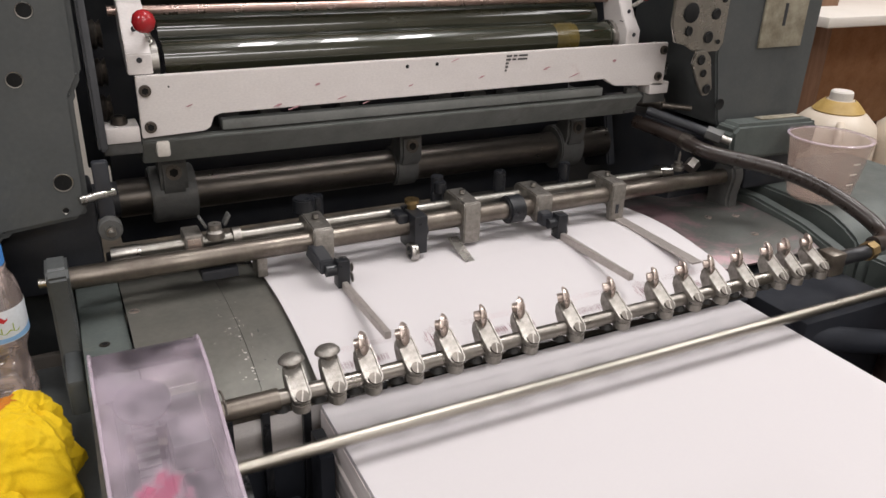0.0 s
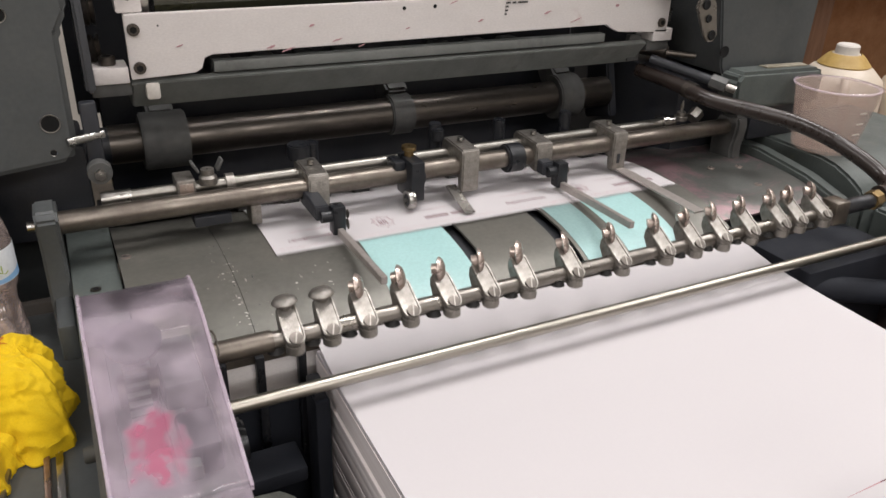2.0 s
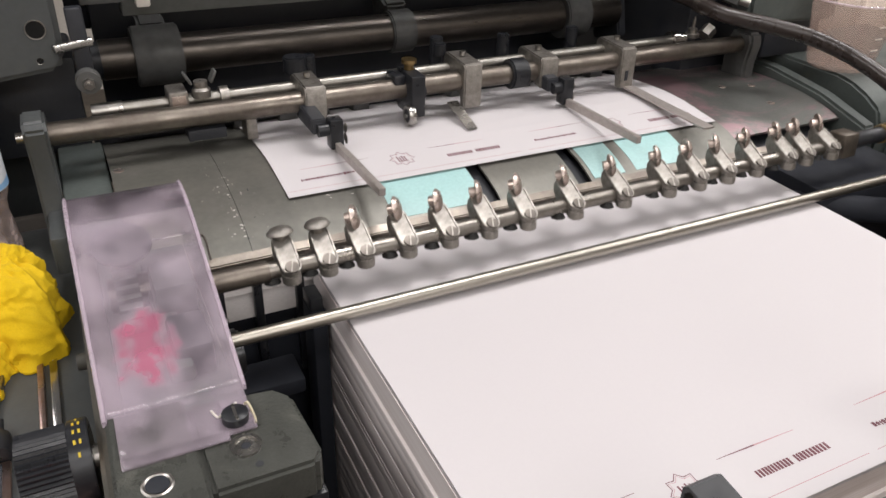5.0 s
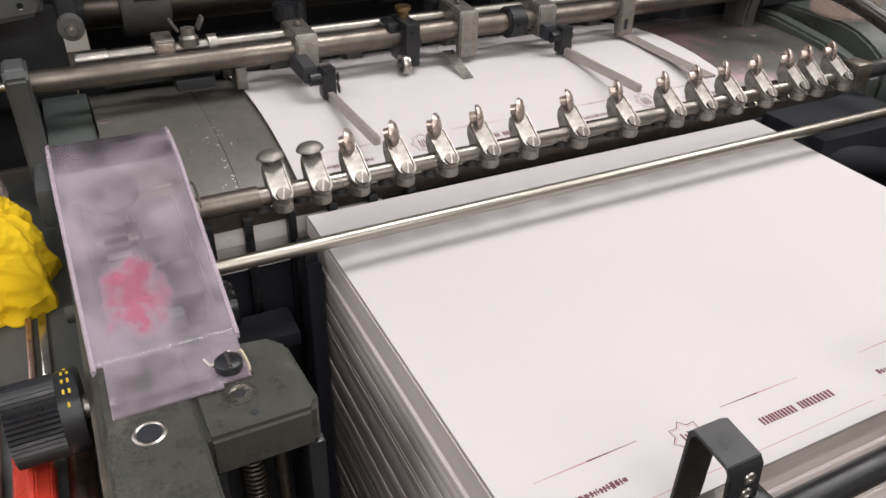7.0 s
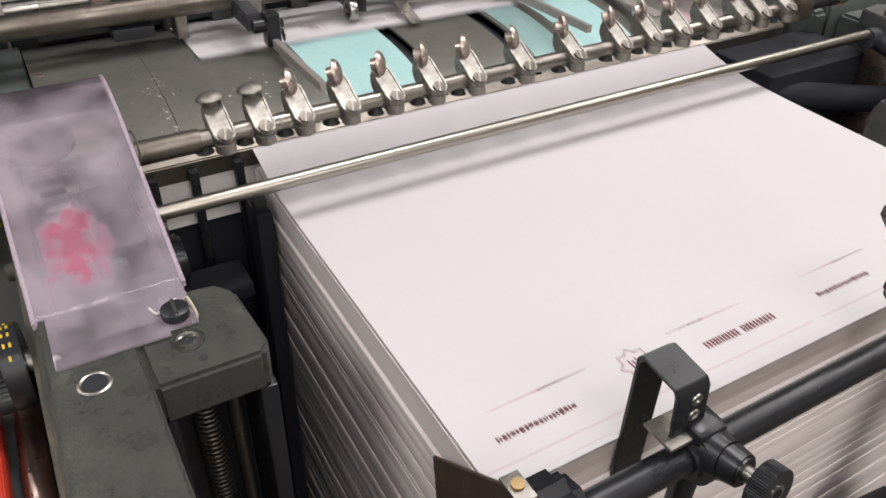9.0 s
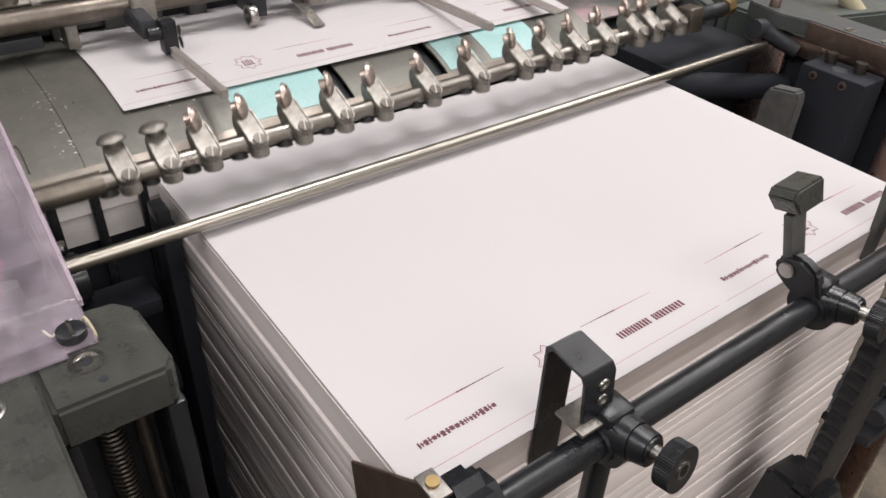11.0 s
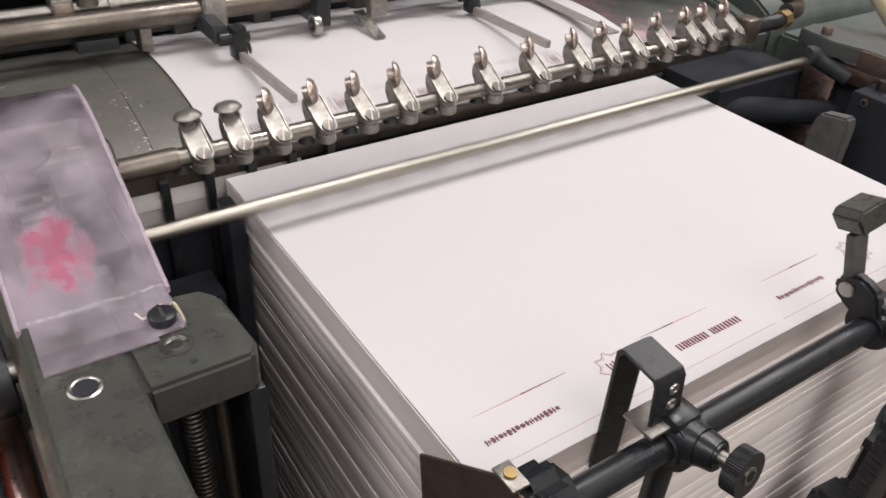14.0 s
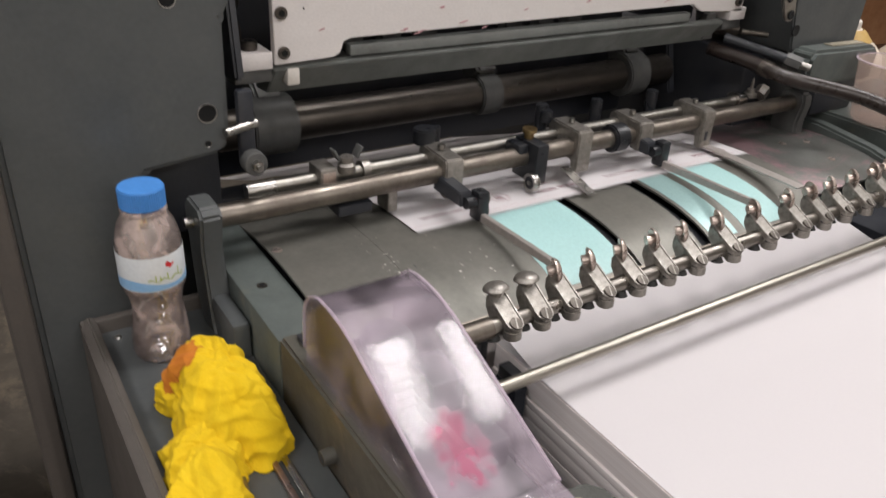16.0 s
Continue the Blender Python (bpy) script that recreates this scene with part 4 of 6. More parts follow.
def suction_bar():
    t = thing("suction_bar", (0.21, 0.2548, 0.050), "steel suction bar with a row of sixteen nickel suckers", "suction bar")
    y = 0.2548
    lift = lambda x: 0.0502 + 0.006 * (x - 0.0515)
    part("shaft", cyl((-0.050, y, lift(-0.05)), (0.486, y, lift(0.486)), 0.0056, seg=24), SHAFT, t)
    part("sleeve", cyl((-0.0805, y, lift(-0.08)), (-0.0405, y, lift(-0.04)), 0.0070, seg=24), BAR_STEEL, t)
    part("elbow", tube([(0.474, y, lift(0.474)), (0.500, y + 0.002, lift(0.5)), (0.515, y + 0.001, 0.0535), (0.530, y + 0.003, 0.0540)], 0.0072), BLACK, t, "black hose elbow")
    part("fitting", cyl((0.520, y + 0.001, 0.0537), (0.532, y + 0.003, 0.0541), 0.0088, seg=8), BRASS, t, "dull brass hose fitting")
    part("end_block", box(0.462, 0.480, y - 0.009, y + 0.009, 0.042, 0.064, 0.002), BAR_STEEL, t)
    base = BASE[t]
    tilt = Matrix.Rotation(radians(30), 4, "X")

    def shape(bm, m, name, material):
        bmesh.ops.transform(bm, matrix=Matrix.Scale(SIZE, 4) @ m, verts=bm.verts)
        return finish(bm, name, material)
    # shared shapes, drawn round the screw at the front end of the link
    up = Matrix.Translation((0, 0.0090, 0.0052)) @ tilt
    bm = oblong(0.0150, 0.0370, 0.0046)
    link = shape(bm, up, "link", NICKEL)
    r = 0.0058
    rim = bmesh.new()
    ring = []
    for w, h in ((0.0074, 0.0024), (0.0072, 0.0031), (0.0060, 0.0031), (0.0057, 0.0024)):
        pts = [(w * math.cos(q), 0.0110 + w * math.sin(q)) for q in (math.pi * k / 8 for k in range(9))] + [(w * math.cos(q), -0.0110 + w * math.sin(q)) for q in (math.pi + math.pi * k / 8 for k in range(9))]
        ring.append([rim.verts.new((px, py, h)) for px, py in pts])
    for u, v in zip(ring, ring[1:]):
        for k in range(18):
            rim.faces.new((u[k], u[(k + 1) % 18], v[(k + 1) % 18], v[k]))
    rim = shape(rim, up, "rim", NICKEL)
    lower = bmesh.new()
    cyl((0, -0.0008, -0.0120), (0, -0.0008, -0.0045), 0.0068, seg=22, bm=lower, bevel=0.0008)
    box(-0.0066, 0.0066, 0.000, 0.0150, -0.0100, -0.0010, 0.0014, bm=lower)
    lower = shape(lower, Matrix.Identity(4), "clamp_foot", NICKEL)
    saddle = shape(prism([(0.0060, -0.0080), (0.0180, -0.0060), (0.0245, 0.0040), (0.0245, 0.0125), (0.0120, 0.0050), (0.0040, 0.0010)], "x", -0.0066, 0.0066, 0.001), Matrix.Identity(4), "saddle", NICKEL)
    gap = shape(cyl((0, -0.0008, -0.0048), (0, -0.0008, -0.0030), 0.0060, seg=18), Matrix.Identity(4), "gasket", DARK)
    head = shape(cyl((0, 0, -0.0005), (0, 0, 0.0034), 0.0049, seg=20, bevel=0.0003), Matrix.Translation((0, -0.0030, -0.0006)) @ tilt, "slotted_screw", DARK_STEEL)
    slot = shape(box(-0.0044, 0.0044, -0.0005, 0.0005, 0.0033, 0.0036, 0), Matrix.Translation((0, -0.0030, -0.0006)) @ tilt @ Matrix.Rotation(radians(70), 4, "Z"), "slot", NICKEL)
    knob = bmesh.new()
    lathe([(0.0001, 0.0040), (0.0040, 0.0036), (0.0074, 0.0024), (0.0094, 0.0002), (0.0097, -0.0010), (0.0088, -0.0016), (0.0070, -0.0008), (0.0046, 0.0002), (0.0044, -0.0066), (0.0001, -0.0070)], (0, 0, 0), "z", 26, knob)
    knob = shape(knob, Matrix.Identity(4), "sucker_knob", COPPERY)
    wide = knob.copy()
    wide.materials[0] = NICKEL
    stem = shape(cyl((0, 0, -0.004), (0, 0, 0.0055), 0.0046, 0.0040, seg=18), Matrix.Identity(4), "stem", NICKEL)
    cup = shape(lathe([(0.0001, 0.0), (0.0038, 0.0), (0.0058, -0.004), (0.0062, -0.0046), (0.0050, -0.0046), (0.0001, -0.003)], (0, 0, 0), "z", 18), Matrix.Identity(4), "rubber_cup", RUBBER)
    rng = random.Random(11)
    for i, x in enumerate(NOZZLE_X):
        at = Vector((x, 0.2482, lift(x) + 0.0031)) - base
        n = new("sucker", link)
        n.parent, n.location = t, at
        n.rotation_euler = (radians(rng.uniform(-2, 2)), 0, radians(rng.uniform(-3, 3)))
        turn = Matrix.Rotation(radians(62 if i < 2 else 0), 4, "Z")
        for nm, me, loc, rot in (("rim", rim, (0, 0, 0), (0, 0, 0)), ("clamp_foot", lower, (0, 0, 0), (0, 0, 0)), ("saddle", saddle, (0, 0, 0), (0, 0, 0)), ("gasket", gap, (0, 0, 0), (0, 0, 0)),
                                 ("slotted_screw", head, (0, 0, 0), (0, 0, 0)), ("slot", slot, (0, 0, 0), (0, 0, 0)), ("stem", stem, (0, 0.0205, 0.0130), (radians(14), 0, 0)),
                                 ("sucker_knob", wide if i < 2 else knob, (0, 0.0215, 0.0182) if i < 2 else (0.0006, 0.0205, 0.0182), (radians(-8), radians(-4), 0) if i < 2 else (0, radians(80 + rng.uniform(-5, 5)), radians(-28 + rng.uniform(-8, 8)))),
                                 ("rubber_cup", cup, (-0.0125, 0.0060, -0.0075), (0, 0, 0))):
            p = new(nm, me)
            p.parent, p.location, p.rotation_euler = n, Vector(loc) * SIZE, rot
    return t


# ---- the paper ----
SHEET_W, SHEET_L, STEP = 0.4135, 0.298, 0.00018
CYCLE = 0.7765


def paper_stack():
    t = thing("paper_stack", (SHEET_W / 2, SHEET_L / 2, -0.62), "tall stack of white paper sheets with uneven edges", "paper stack")
    rng = random.Random(21)
    z = -0.0010
    i = 0
    while z > -0.46:
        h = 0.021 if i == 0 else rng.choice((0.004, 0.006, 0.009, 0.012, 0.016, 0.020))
        dx, dy = (0.0, 0.0) if i == 0 else (rng.uniform(-0.0007, 0.0007), rng.uniform(-0.0010, 0.0008))
        shift = -0.0015 if i else 0.0
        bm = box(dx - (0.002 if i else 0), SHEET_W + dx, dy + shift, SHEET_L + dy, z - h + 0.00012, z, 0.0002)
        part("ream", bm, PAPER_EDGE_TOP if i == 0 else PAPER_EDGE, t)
        z -= h
        i += 1
    part("ream_edge", box(-0.0006, -0.0001, 0.0, SHEET_L, -0.0208, -0.0016, 0), PAPER_EDGE, t)
    part("top_leaf", box(0, SHEET_W, 0, SHEET_L, -0.0009, -0.0007, 0), PAPER, t)
    part("pallet", box(-0.004, SHEET_W + 0.001, -0.004, SHEET_L + 0.004, -0.62, z + 0.0002, 0.002), TIMBER, t, "brown pile board")


def star(cx, cy, r0, r1, n, w):
    """An outlined star, as thin flat strips."""
    bm = bmesh.new()
    def ring(a, b):
        return [(cx + (a if i % 2 else b) * math.cos(math.pi * i / n), cy + (a if i % 2 else b) * math.sin(math.pi * i / n)) for i in range(2 * n)]
    out, inn = ring(r0, r1), ring(r0 - w, r1 - w)
    vo = [bm.verts.new((*p, 0)) for p in out]
    vi = [bm.verts.new((*p, 0)) for p in inn]
    for i in range(2 * n):
        j = (i + 1) % (2 * n)
        bm.faces.new((vo[i], vo[j], vi[j], vi[i]))
    return bm


def flat(bm, pts):
    bm.faces.new([bm.verts.new((x, y, 0)) for x, y in pts])


def rect(bm, x0, x1, y0, y1):
    flat(bm, [(x0, y0), (x1, y0), (x1, y1), (x0, y1)])


def printing():
    """The print along a sheet's near edge: plain bars, tapering rules and a star-shaped seal, twice across."""
    rng = random.Random(4)
    made = []

    def bars(x0, x1, y0, y1, wmin, wmax, gap=0.0006):
        bm, x = bmesh.new(), x0
        while x < x1:
            w = rng.uniform(wmin, wmax)
            ragged = 0.0010 if wmax > 0.002 else 0.0
            rect(bm, x, min(x + w, x1), y0 + rng.uniform(0, ragged), y1 - rng.uniform(0, ragged))
            x += w + rng.uniform(gap, gap + 0.0004)
        if wmax > 0.002:
            rect(bm, x0, x1, (y0 + y1) / 2 - 0.0003, (y0 + y1) / 2 + 0.0003)
        made.append(("text_bar", finish(bm, "text_bar", INK, 0)))

    for ox in (0.0, 0.2095):
        bars(0.0155 + ox, 0.0588 + ox, 0.0186, 0.0226, 0.0006, 0.0022)
        bars(0.1405 + ox, 0.1640 + ox, 0.0182, 0.0230, 0.0014, 0.0019, 0.0004)
        bars(0.1668 + ox, 0.1900 + ox, 0.0182, 0.0230, 0.0014, 0.0019, 0.0004)
        for a, b, c in ((0.0770, 0.0480, 0.0190), (0.1290, 0.1540, 0.1820)):
            bm = bmesh.new()
            flat(bm, [(a + ox, 0.0368), (b + ox, 0.0362), (b + ox, 0.0371), (a + ox, 0.0371)])
            made.append(("rule", finish(bm, "rule", INK, 0)))
            bm = bmesh.new()
            flat(bm, [(b + ox, 0.0362), (c + ox, 0.0361), (c + ox, 0.0364), (b + ox, 0.0371)])
            made.append(("rule_tail", finish(bm, "rule_tail", INK_PALE, 0)))
        bm = bmesh.new()
        rect(bm, 0.002 + ox, 0.205 + ox, 0.0072, 0.0076)
        made.append(("thin_rule", finish(bm, "thin_rule", INK_PALE, 0)))
        cx, cy = 0.1025 + ox, 0.0275
        made.append(("seal_ring", finish(star(cx, cy, 0.0083, 0.0112, 8, 0.0006), "seal_ring", INK, 0)))
        made.append(("seal_inner", finish(star(cx, cy, 0.0070, 0.0098, 8, 0.0004), "seal_inner", INK_PALE, 0)))
        bm = bmesh.new()
        for k in range(4):
            rect(bm, cx - 0.0042 + 0.0021 * k, cx - 0.0031 + 0.0021 * k, cy - 0.0036, cy + 0.0040 - 0.001 * (k % 2))
        rect(bm, cx - 0.0044, cx + 0.0042, cy - 0.0046, cy - 0.0036)
        made.append(("seal_mark", finish(bm, "seal_mark", INK, 0)))
    return made


# how far a sheet has gone, in metres along its run, by the time within the cycle
TRAVEL = [(0.44, 0.0), (0.47, 0.005), (0.52, 0.008), (0.55, 0.014), (0.576, 0.027), (0.60, 0.048), (0.629, 0.084), (0.652, 0.115), (0.68, 0.165), (0.71, 0.203), (0.73, 0.243), (0.76, 0.280), (0.788, 0.302), (0.81, 0.314), (0.84, 0.333), (0.87, 0.346), (0.90, 0.351), (0.95, 0.353), (1.10, 0.353), (1.14, 0.358), (1.17, 0.366), (1.20, 0.380), (1.245, 0.417), (1.276, 0.444), (1.32, 0.505), (1.38, 0.59), (1.46, 0.70)]
LIFT = [(0.34, 0.0), (0.38, 0.10), (0.42, 0.45), (0.46, 0.80), (0.50, 1.0)]


def between(table, x):
    if x <= table[0][0]:
        return table[0][1]
    for (x0, y0), (x1, y1) in zip(table, table[1:]):
        if x <= x1:
            return y0 + (y1 - y0) * (x - x0) / (x1 - x0)
    return table[-1][1]


def run_points():
    """The line a moving sheet follows: flat on the pile, up to the board, over it and down into the press."""
    line = [(-0.02, 0.0), (0.20, 0.0), (0.245, 0.0015), (0.268, 0.0055), (0.290, 0.0125), (0.312, 0.0200), (0.332, 0.0255)]
    line += [(y, z + 0.0018) for y, z in PROFILE if y > 0.34]
    line += [(0.80, -0.075), (1.10, -0.19)]
    out, s = [], -0.02
    for i, p in enumerate(line):
        if i:
            s += math.dist(p, line[i - 1])
        out.append((s, *p))
    return out


RUN = run_points()


def on_run(s):
    for (s0, y0, z0), (s1, y1, z1) in zip(RUN, RUN[1:]):
        if s <= s1:
            f = (s - s0) / (s1 - s0)
            return y0 + (y1 - y0) * f, z0 + (z1 - z0) * f
    return RUN[-1][1:]


CUTS = [0.0, 0.046] + [0.046 + 0.0194 * i for i in range(1, 13)] + [SHEET_L]
SHEETS = []


def paper_sheets():
    """The sheets that leave the pile one by one, each in rigid panels that follow the run."""
    prints = printing()
    panels = []
    for a, b in zip(CUTS, CUTS[1:]):
        bm = box(0, SHEET_W, -(b - a) / 2, (b - a) / 2, 0, 0.00012, 0)
        panels.append(finish(bm, "panel", PAPER, 0))
    for k in range(-1, 21):
        sh = thing("paper_sheet", (0, 0, (16 - k) * STEP), "white letterhead paper sheet printed in maroon along one edge", "paper sheet", "printed sheets on the pile")
        parts = []
        for i, (a, b) in enumerate(zip(CUTS, CUTS[1:])):
            p = new("panel", panels[i])
            p.parent = sh
            p.location = (0, (a + b) / 2, 0)
            if i == 0:
                for nm, me in prints:
                    q = new(nm, me)
                    q.parent = p
                    q.location = (0, -(a + b) / 2, 0.00020)
            parts.append((p, a, b))
        SHEETS.append((k, sh, parts))


def pile_guides():
    t = thing("pile_guide_post", (-0.022, 0.20, -0.55), "dark blue-black pile guide post with cross members", "machine part")
    part("post", box(-0.0150, -0.0045, 0.2550, 0.278, -0.60, -0.010, 0.001), NAVY, t)
    part("post_cap", box(-0.0150, -0.0060, 0.258, 0.276, -0.010, 0.000, 0.001), BLACK, t)
    for z0, z1, y in ((-0.060, -0.048, 0.24), (-0.125, -0.108, 0.235), (-0.20, -0.165, 0.23), (-0.285, -0.265, 0.235), (-0.40, -0.37, 0.235)):
        part("cross_member", box(-0.125, -0.0265, y, y + 0.03, z0, z1, 0.002), NAVY, t)
    for x in (-0.066, -0.040, -0.010, 0.02, 0.05, 0.08):
        part("front_guide", box(x - 0.0030, x + 0.0030, 0.299, 0.305, -0.09, 0.006, 0.0006), BLACK, t)
    part("back_sheet", box(-0.125, 0.56, 0.312, 0.321, -0.60, -0.012, 0.001), NAVY, t)
    for z0, z1 in ((-0.0160, 0.0030), (-0.0370, -0.0190)):
        part("reflective_plate", prism([(0.3060, z0), (0.3110, z1), (0.3118, z1), (0.3118, z0)], "x", -0.11, 0.06, 0.0003), ALU, t, "pale metal plate behind the guides")
    part("side_panel", box(-0.128, -0.112, 0.12, 0.31, -0.60, 0.0, 0.002), NAVY, t)
    part("motor_knob", cyl((-0.085, 0.262, -0.030), (-0.062, 0.262, -0.030), 0.016, seg=24, bevel=0.002), BLACK, t)
    part("bolt", cyl((-0.078, 0.250, 0.002), (-0.070, 0.248, 0.002), 0.005, seg=12), CHROME, t)
    r = thing("smoothing_rod", (0.23, 0.2303, 0.02), "straight bright steel rod across the paper stack", "rod")
    part("rod", cyl((-0.118, 0.2280, 0.0230), (0.548, 0.2280, 0.0230), 0.0043, seg=24, bevel=0.001), ROD, r)
    return r


# ---- the operator side: guard, cast block, tray and tools ----
def guard():
    t = thing("gear_guard", (-0.1445, 0.118, 0.03), "scuffed lavender acrylic gear guard smeared with pink ink", "guard")
    prof = [(0.1420, 0.0400), (0.1455, 0.0447), (0.1480, 0.0460), (0.2350, 0.0796), (0.2420, 0.0820), (0.2550, 0.0855), (0.2700, 0.0870), (0.2860, 0.0860), (0.2980, 0.0790), (0.3050, 0.0660), (0.3065, 0.0400)]
    x0, x1 = -0.1440, -0.0815
    inner = []
    for i, (y, z) in enumerate(prof):
        p, q = prof[max(i - 1, 0)], prof[min(i + 1, len(prof) - 1)]
        d = Vector((q[0] - p[0], q[1] - p[1])).normalized()
        inner.append((y + d.y * 0.0016, z - d.x * 0.0016))
    part("curved_top", prism(prof + inner[::-1], "x", x0, x1), HOOD, t, smooth=35)
    for x in (x0, x1 - 0.0016):
        side = [(y, z - 0.0003) for y, z in inner] + [(0.3045, 0.030), (0.1440, 0.030)]
        part("side_wall", prism(side, "x", x, x + 0.0016), HOOD, t)
    # added denser tubes stand for the lit rims of the acrylic's edges
    for x in (x0, x1):
        part("edge", tube([(x, y, z) for y, z in prof], 0.0011, seg=8, steps=3), HOOD_EDGE, t)
    part("spring_clip", tube([(-0.0812, 0.236, 0.070), (-0.0790, 0.240, 0.0735), (-0.0770, 0.238, 0.0700), (-0.0768, 0.230, 0.062)], 0.0007, seg=8), DARK_STEEL, t, "thin dark wire clip")
    foot = box(-0.1400, -0.0950, 0.108, 0.143, 0.0425, 0.0440, 0.0004)
    box(-0.0965, -0.0825, 0.111, 0.143, 0.0425, 0.0440, 0.0004, bm=foot)
    part("foot_flange", foot, HOOD, t)
    gear = thing("drive_gear", (-0.113, 0.24, 0.02), "dark gear wheel and lever under the lavender guard", "gear")
    teeth = []
    for i in range(72):
        r = 0.031 if i % 2 else 0.0285
        teeth.append((0.250 + r * math.cos(math.pi * i / 36), 0.040 + r * math.sin(math.pi * i / 36)))
    part("gear_wheel", prism(teeth, "x", -0.128, -0.116), IRON, gear)
    part("hub", cyl((-0.132, 0.250, 0.040), (-0.098, 0.250, 0.040), 0.010, seg=24), DARK_STEEL, gear)
    part("lever", box(-0.112, -0.100, 0.165, 0.275, 0.034, 0.044, 0.002), GREEN_PAINT, gear)
    part("cover_disc", cyl((-0.120, 0.2475, 0.0715), (-0.120, 0.2466, 0.0742), 0.0155, seg=32, bevel=0.0006), DARK, gear, "dark round cover under the guard")
    part("slide", box(-0.108, -0.088, 0.172, 0.205, 0.030, 0.050, 0.003), DARK, gear)
    part("bearing", box(-0.110, -0.088, 0.215, 0.245, 0.032, 0.060, 0.003), GREY_PAINT, gear)


def operator_side():
    t = thing("feeder_side_casting", (-0.12, 0.12, -0.4), "grey enamelled feeder side casting with drilled cast block", "machine frame")
    part("side_wall", prism([(-0.18, -0.45), (-0.18, 0.030), (0.150, 0.0315), (0.3355, 0.0300), (0.3355, -0.45)], "x", -0.1490, -0.1360, 0.002), OLIVE_PAINT, t, "olive-brown worn side wall")
    part("top_rail", box(-0.1358, -0.0830, 0.1455, 0.3130, 0.010, 0.0295, 0.001), GREEN_PAINT, t)
    part("rear_rail", box(-0.1358, -0.1160, 0.3132, 0.3355, 0.005, 0.0290, 0.001), GREEN_PAINT, t)
    part("outer_skirt", box(-0.1490, -0.1360, 0.3358, 0.425, -0.45, -0.0, 0.002), OLIVE_PAINT, t)
    arm = part("arm", prism([(-0.1440, 0.145), (-0.1100, 0.145), (-0.1085, 0.100), (-0.1060, -0.18), (-0.1475, -0.18)], "z", 0.005, 0.0425, 0.0015), CAST, t, "worn dark enamelled arm")
    part("bore", lathe([(0.0068, 0.0002), (0.0058, 0.0006), (0.0050, 0.0002), (0.0046, -0.0002)], (-0.1278, 0.0955, 0.0425), "z", 24), STEEL, arm)
    part("bore_dark", lathe([(0.0048, 0.0004), (0.0001, 0.0003)], (-0.1278, 0.0955, 0.0425), "z", 24), DARK, arm)
    pts = [(-0.1095, 0.141), (-0.0690, 0.136), (-0.0625, 0.128), (-0.0600, 0.088), (-0.0640, 0.082), (-0.1080, 0.082)]
    blk = part("block", prism(pts, "z", 0.020, 0.0415, 0.002), CAST, t, "dark cast block")
    s = part("slotted_screw", lathe([(0.0001, 0.0048), (0.0052, 0.0048), (0.0060, 0.0042), (0.0060, 0.0005), (0.0001, 0.0)], (-0.0905, 0.1185, 0.0440), "z", 26), BLACK, blk)
    part("slot", box(-0.0912, -0.0898, 0.1130, 0.1240, 0.0486, 0.0492, 0), STEEL, s)
    c = part("socket_screw", lathe([(0.0068, 0.0), (0.0068, 0.0012), (0.0050, 0.0012), (0.0046, 0.0002), (0.0022, 0.0004), (0.0020, -0.001)], (-0.0898, 0.1032, 0.0415), "z", 26), STEEL, blk)
    part("socket", cyl((-0.0898, 0.1032, 0.0408), (-0.0898, 0.1032, 0.0419), 0.0022, seg=6), DARK, c)
    part("small_hole", lathe([(0.0018, 0.0002), (0.0001, 0.0001)], (-0.0870, 0.0905, 0.0416), "z", 14), DARK, blk)
    part("string_bit", tube([(-0.0845, 0.128, 0.043), (-0.0835, 0.124, 0.047), (-0.0822, 0.119, 0.043), (-0.0826, 0.115, 0.0425)], 0.0007, seg=6), CREAM, blk, "frayed bit of cord")
    part("label_bit", tube([(-0.0995, 0.128, 0.0446), (-0.0975, 0.1225, 0.0448), (-0.0945, 0.1245, 0.0448), (-0.0880, 0.1285, 0.0450)], 0.0006, seg=6), WHITE_SHELF, blk)
    part("cheek", box(-0.0680, -0.0600, 0.083, 0.130, -0.30, 0.020, 0.001), BLACK, t)
    part("cheek", box(-0.1090, -0.1030, 0.083, 0.130, -0.30, 0.020, 0.001), BLACK, t)
    part("well_back", box(-0.1030, -0.0680, 0.118, 0.130, -0.30, 0.020, 0.001), DARK, t)
    helix = [(-0.0900 + 0.0052 * math.cos(a), 0.0985 + 0.0052 * math.sin(a), 0.016 - 0.0030 * a / (2 * math.pi)) for a in (2 * math.pi * i / 10 for i in range(0, 300))]
    part("coil_spring", tube(helix, 0.0009, seg=6, steps=1), DARK_STEEL, t, "dark coil spring")
    part("guide_pin", cyl((-0.0770, 0.0985, -0.20), (-0.0770, 0.0985, 0.02), 0.0035, seg=14), DARK_STEEL, t)
    part("rust_strip", prism([(-0.18, -0.055), (-0.18, -0.006), (0.03, -0.004), (0.125, 0.004), (0.125, -0.02)], "x", -0.1520, -0.1494, 0.0006), COPPER_RUST, t, "bare rusty strip")
    b = part("boss", lathe([(0.0001, -0.008), (0.0045, -0.008), (0.0050, -0.006), (0.0050, 0.0)], (-0.1490, 0.2560, -0.0040), "x", 20), OLIVE_PAINT, t)
    part("boss_bore", lathe([(0.0026, -0.0002), (0.0001, -0.0003)], (-0.1568, 0.2560, -0.0040), "x", 14), DARK, b)
    part("rear_bracket", box(-0.1640, -0.1505, 0.385, 0.440, -0.06, 0.012, 0.004), GREY_PAINT, t)
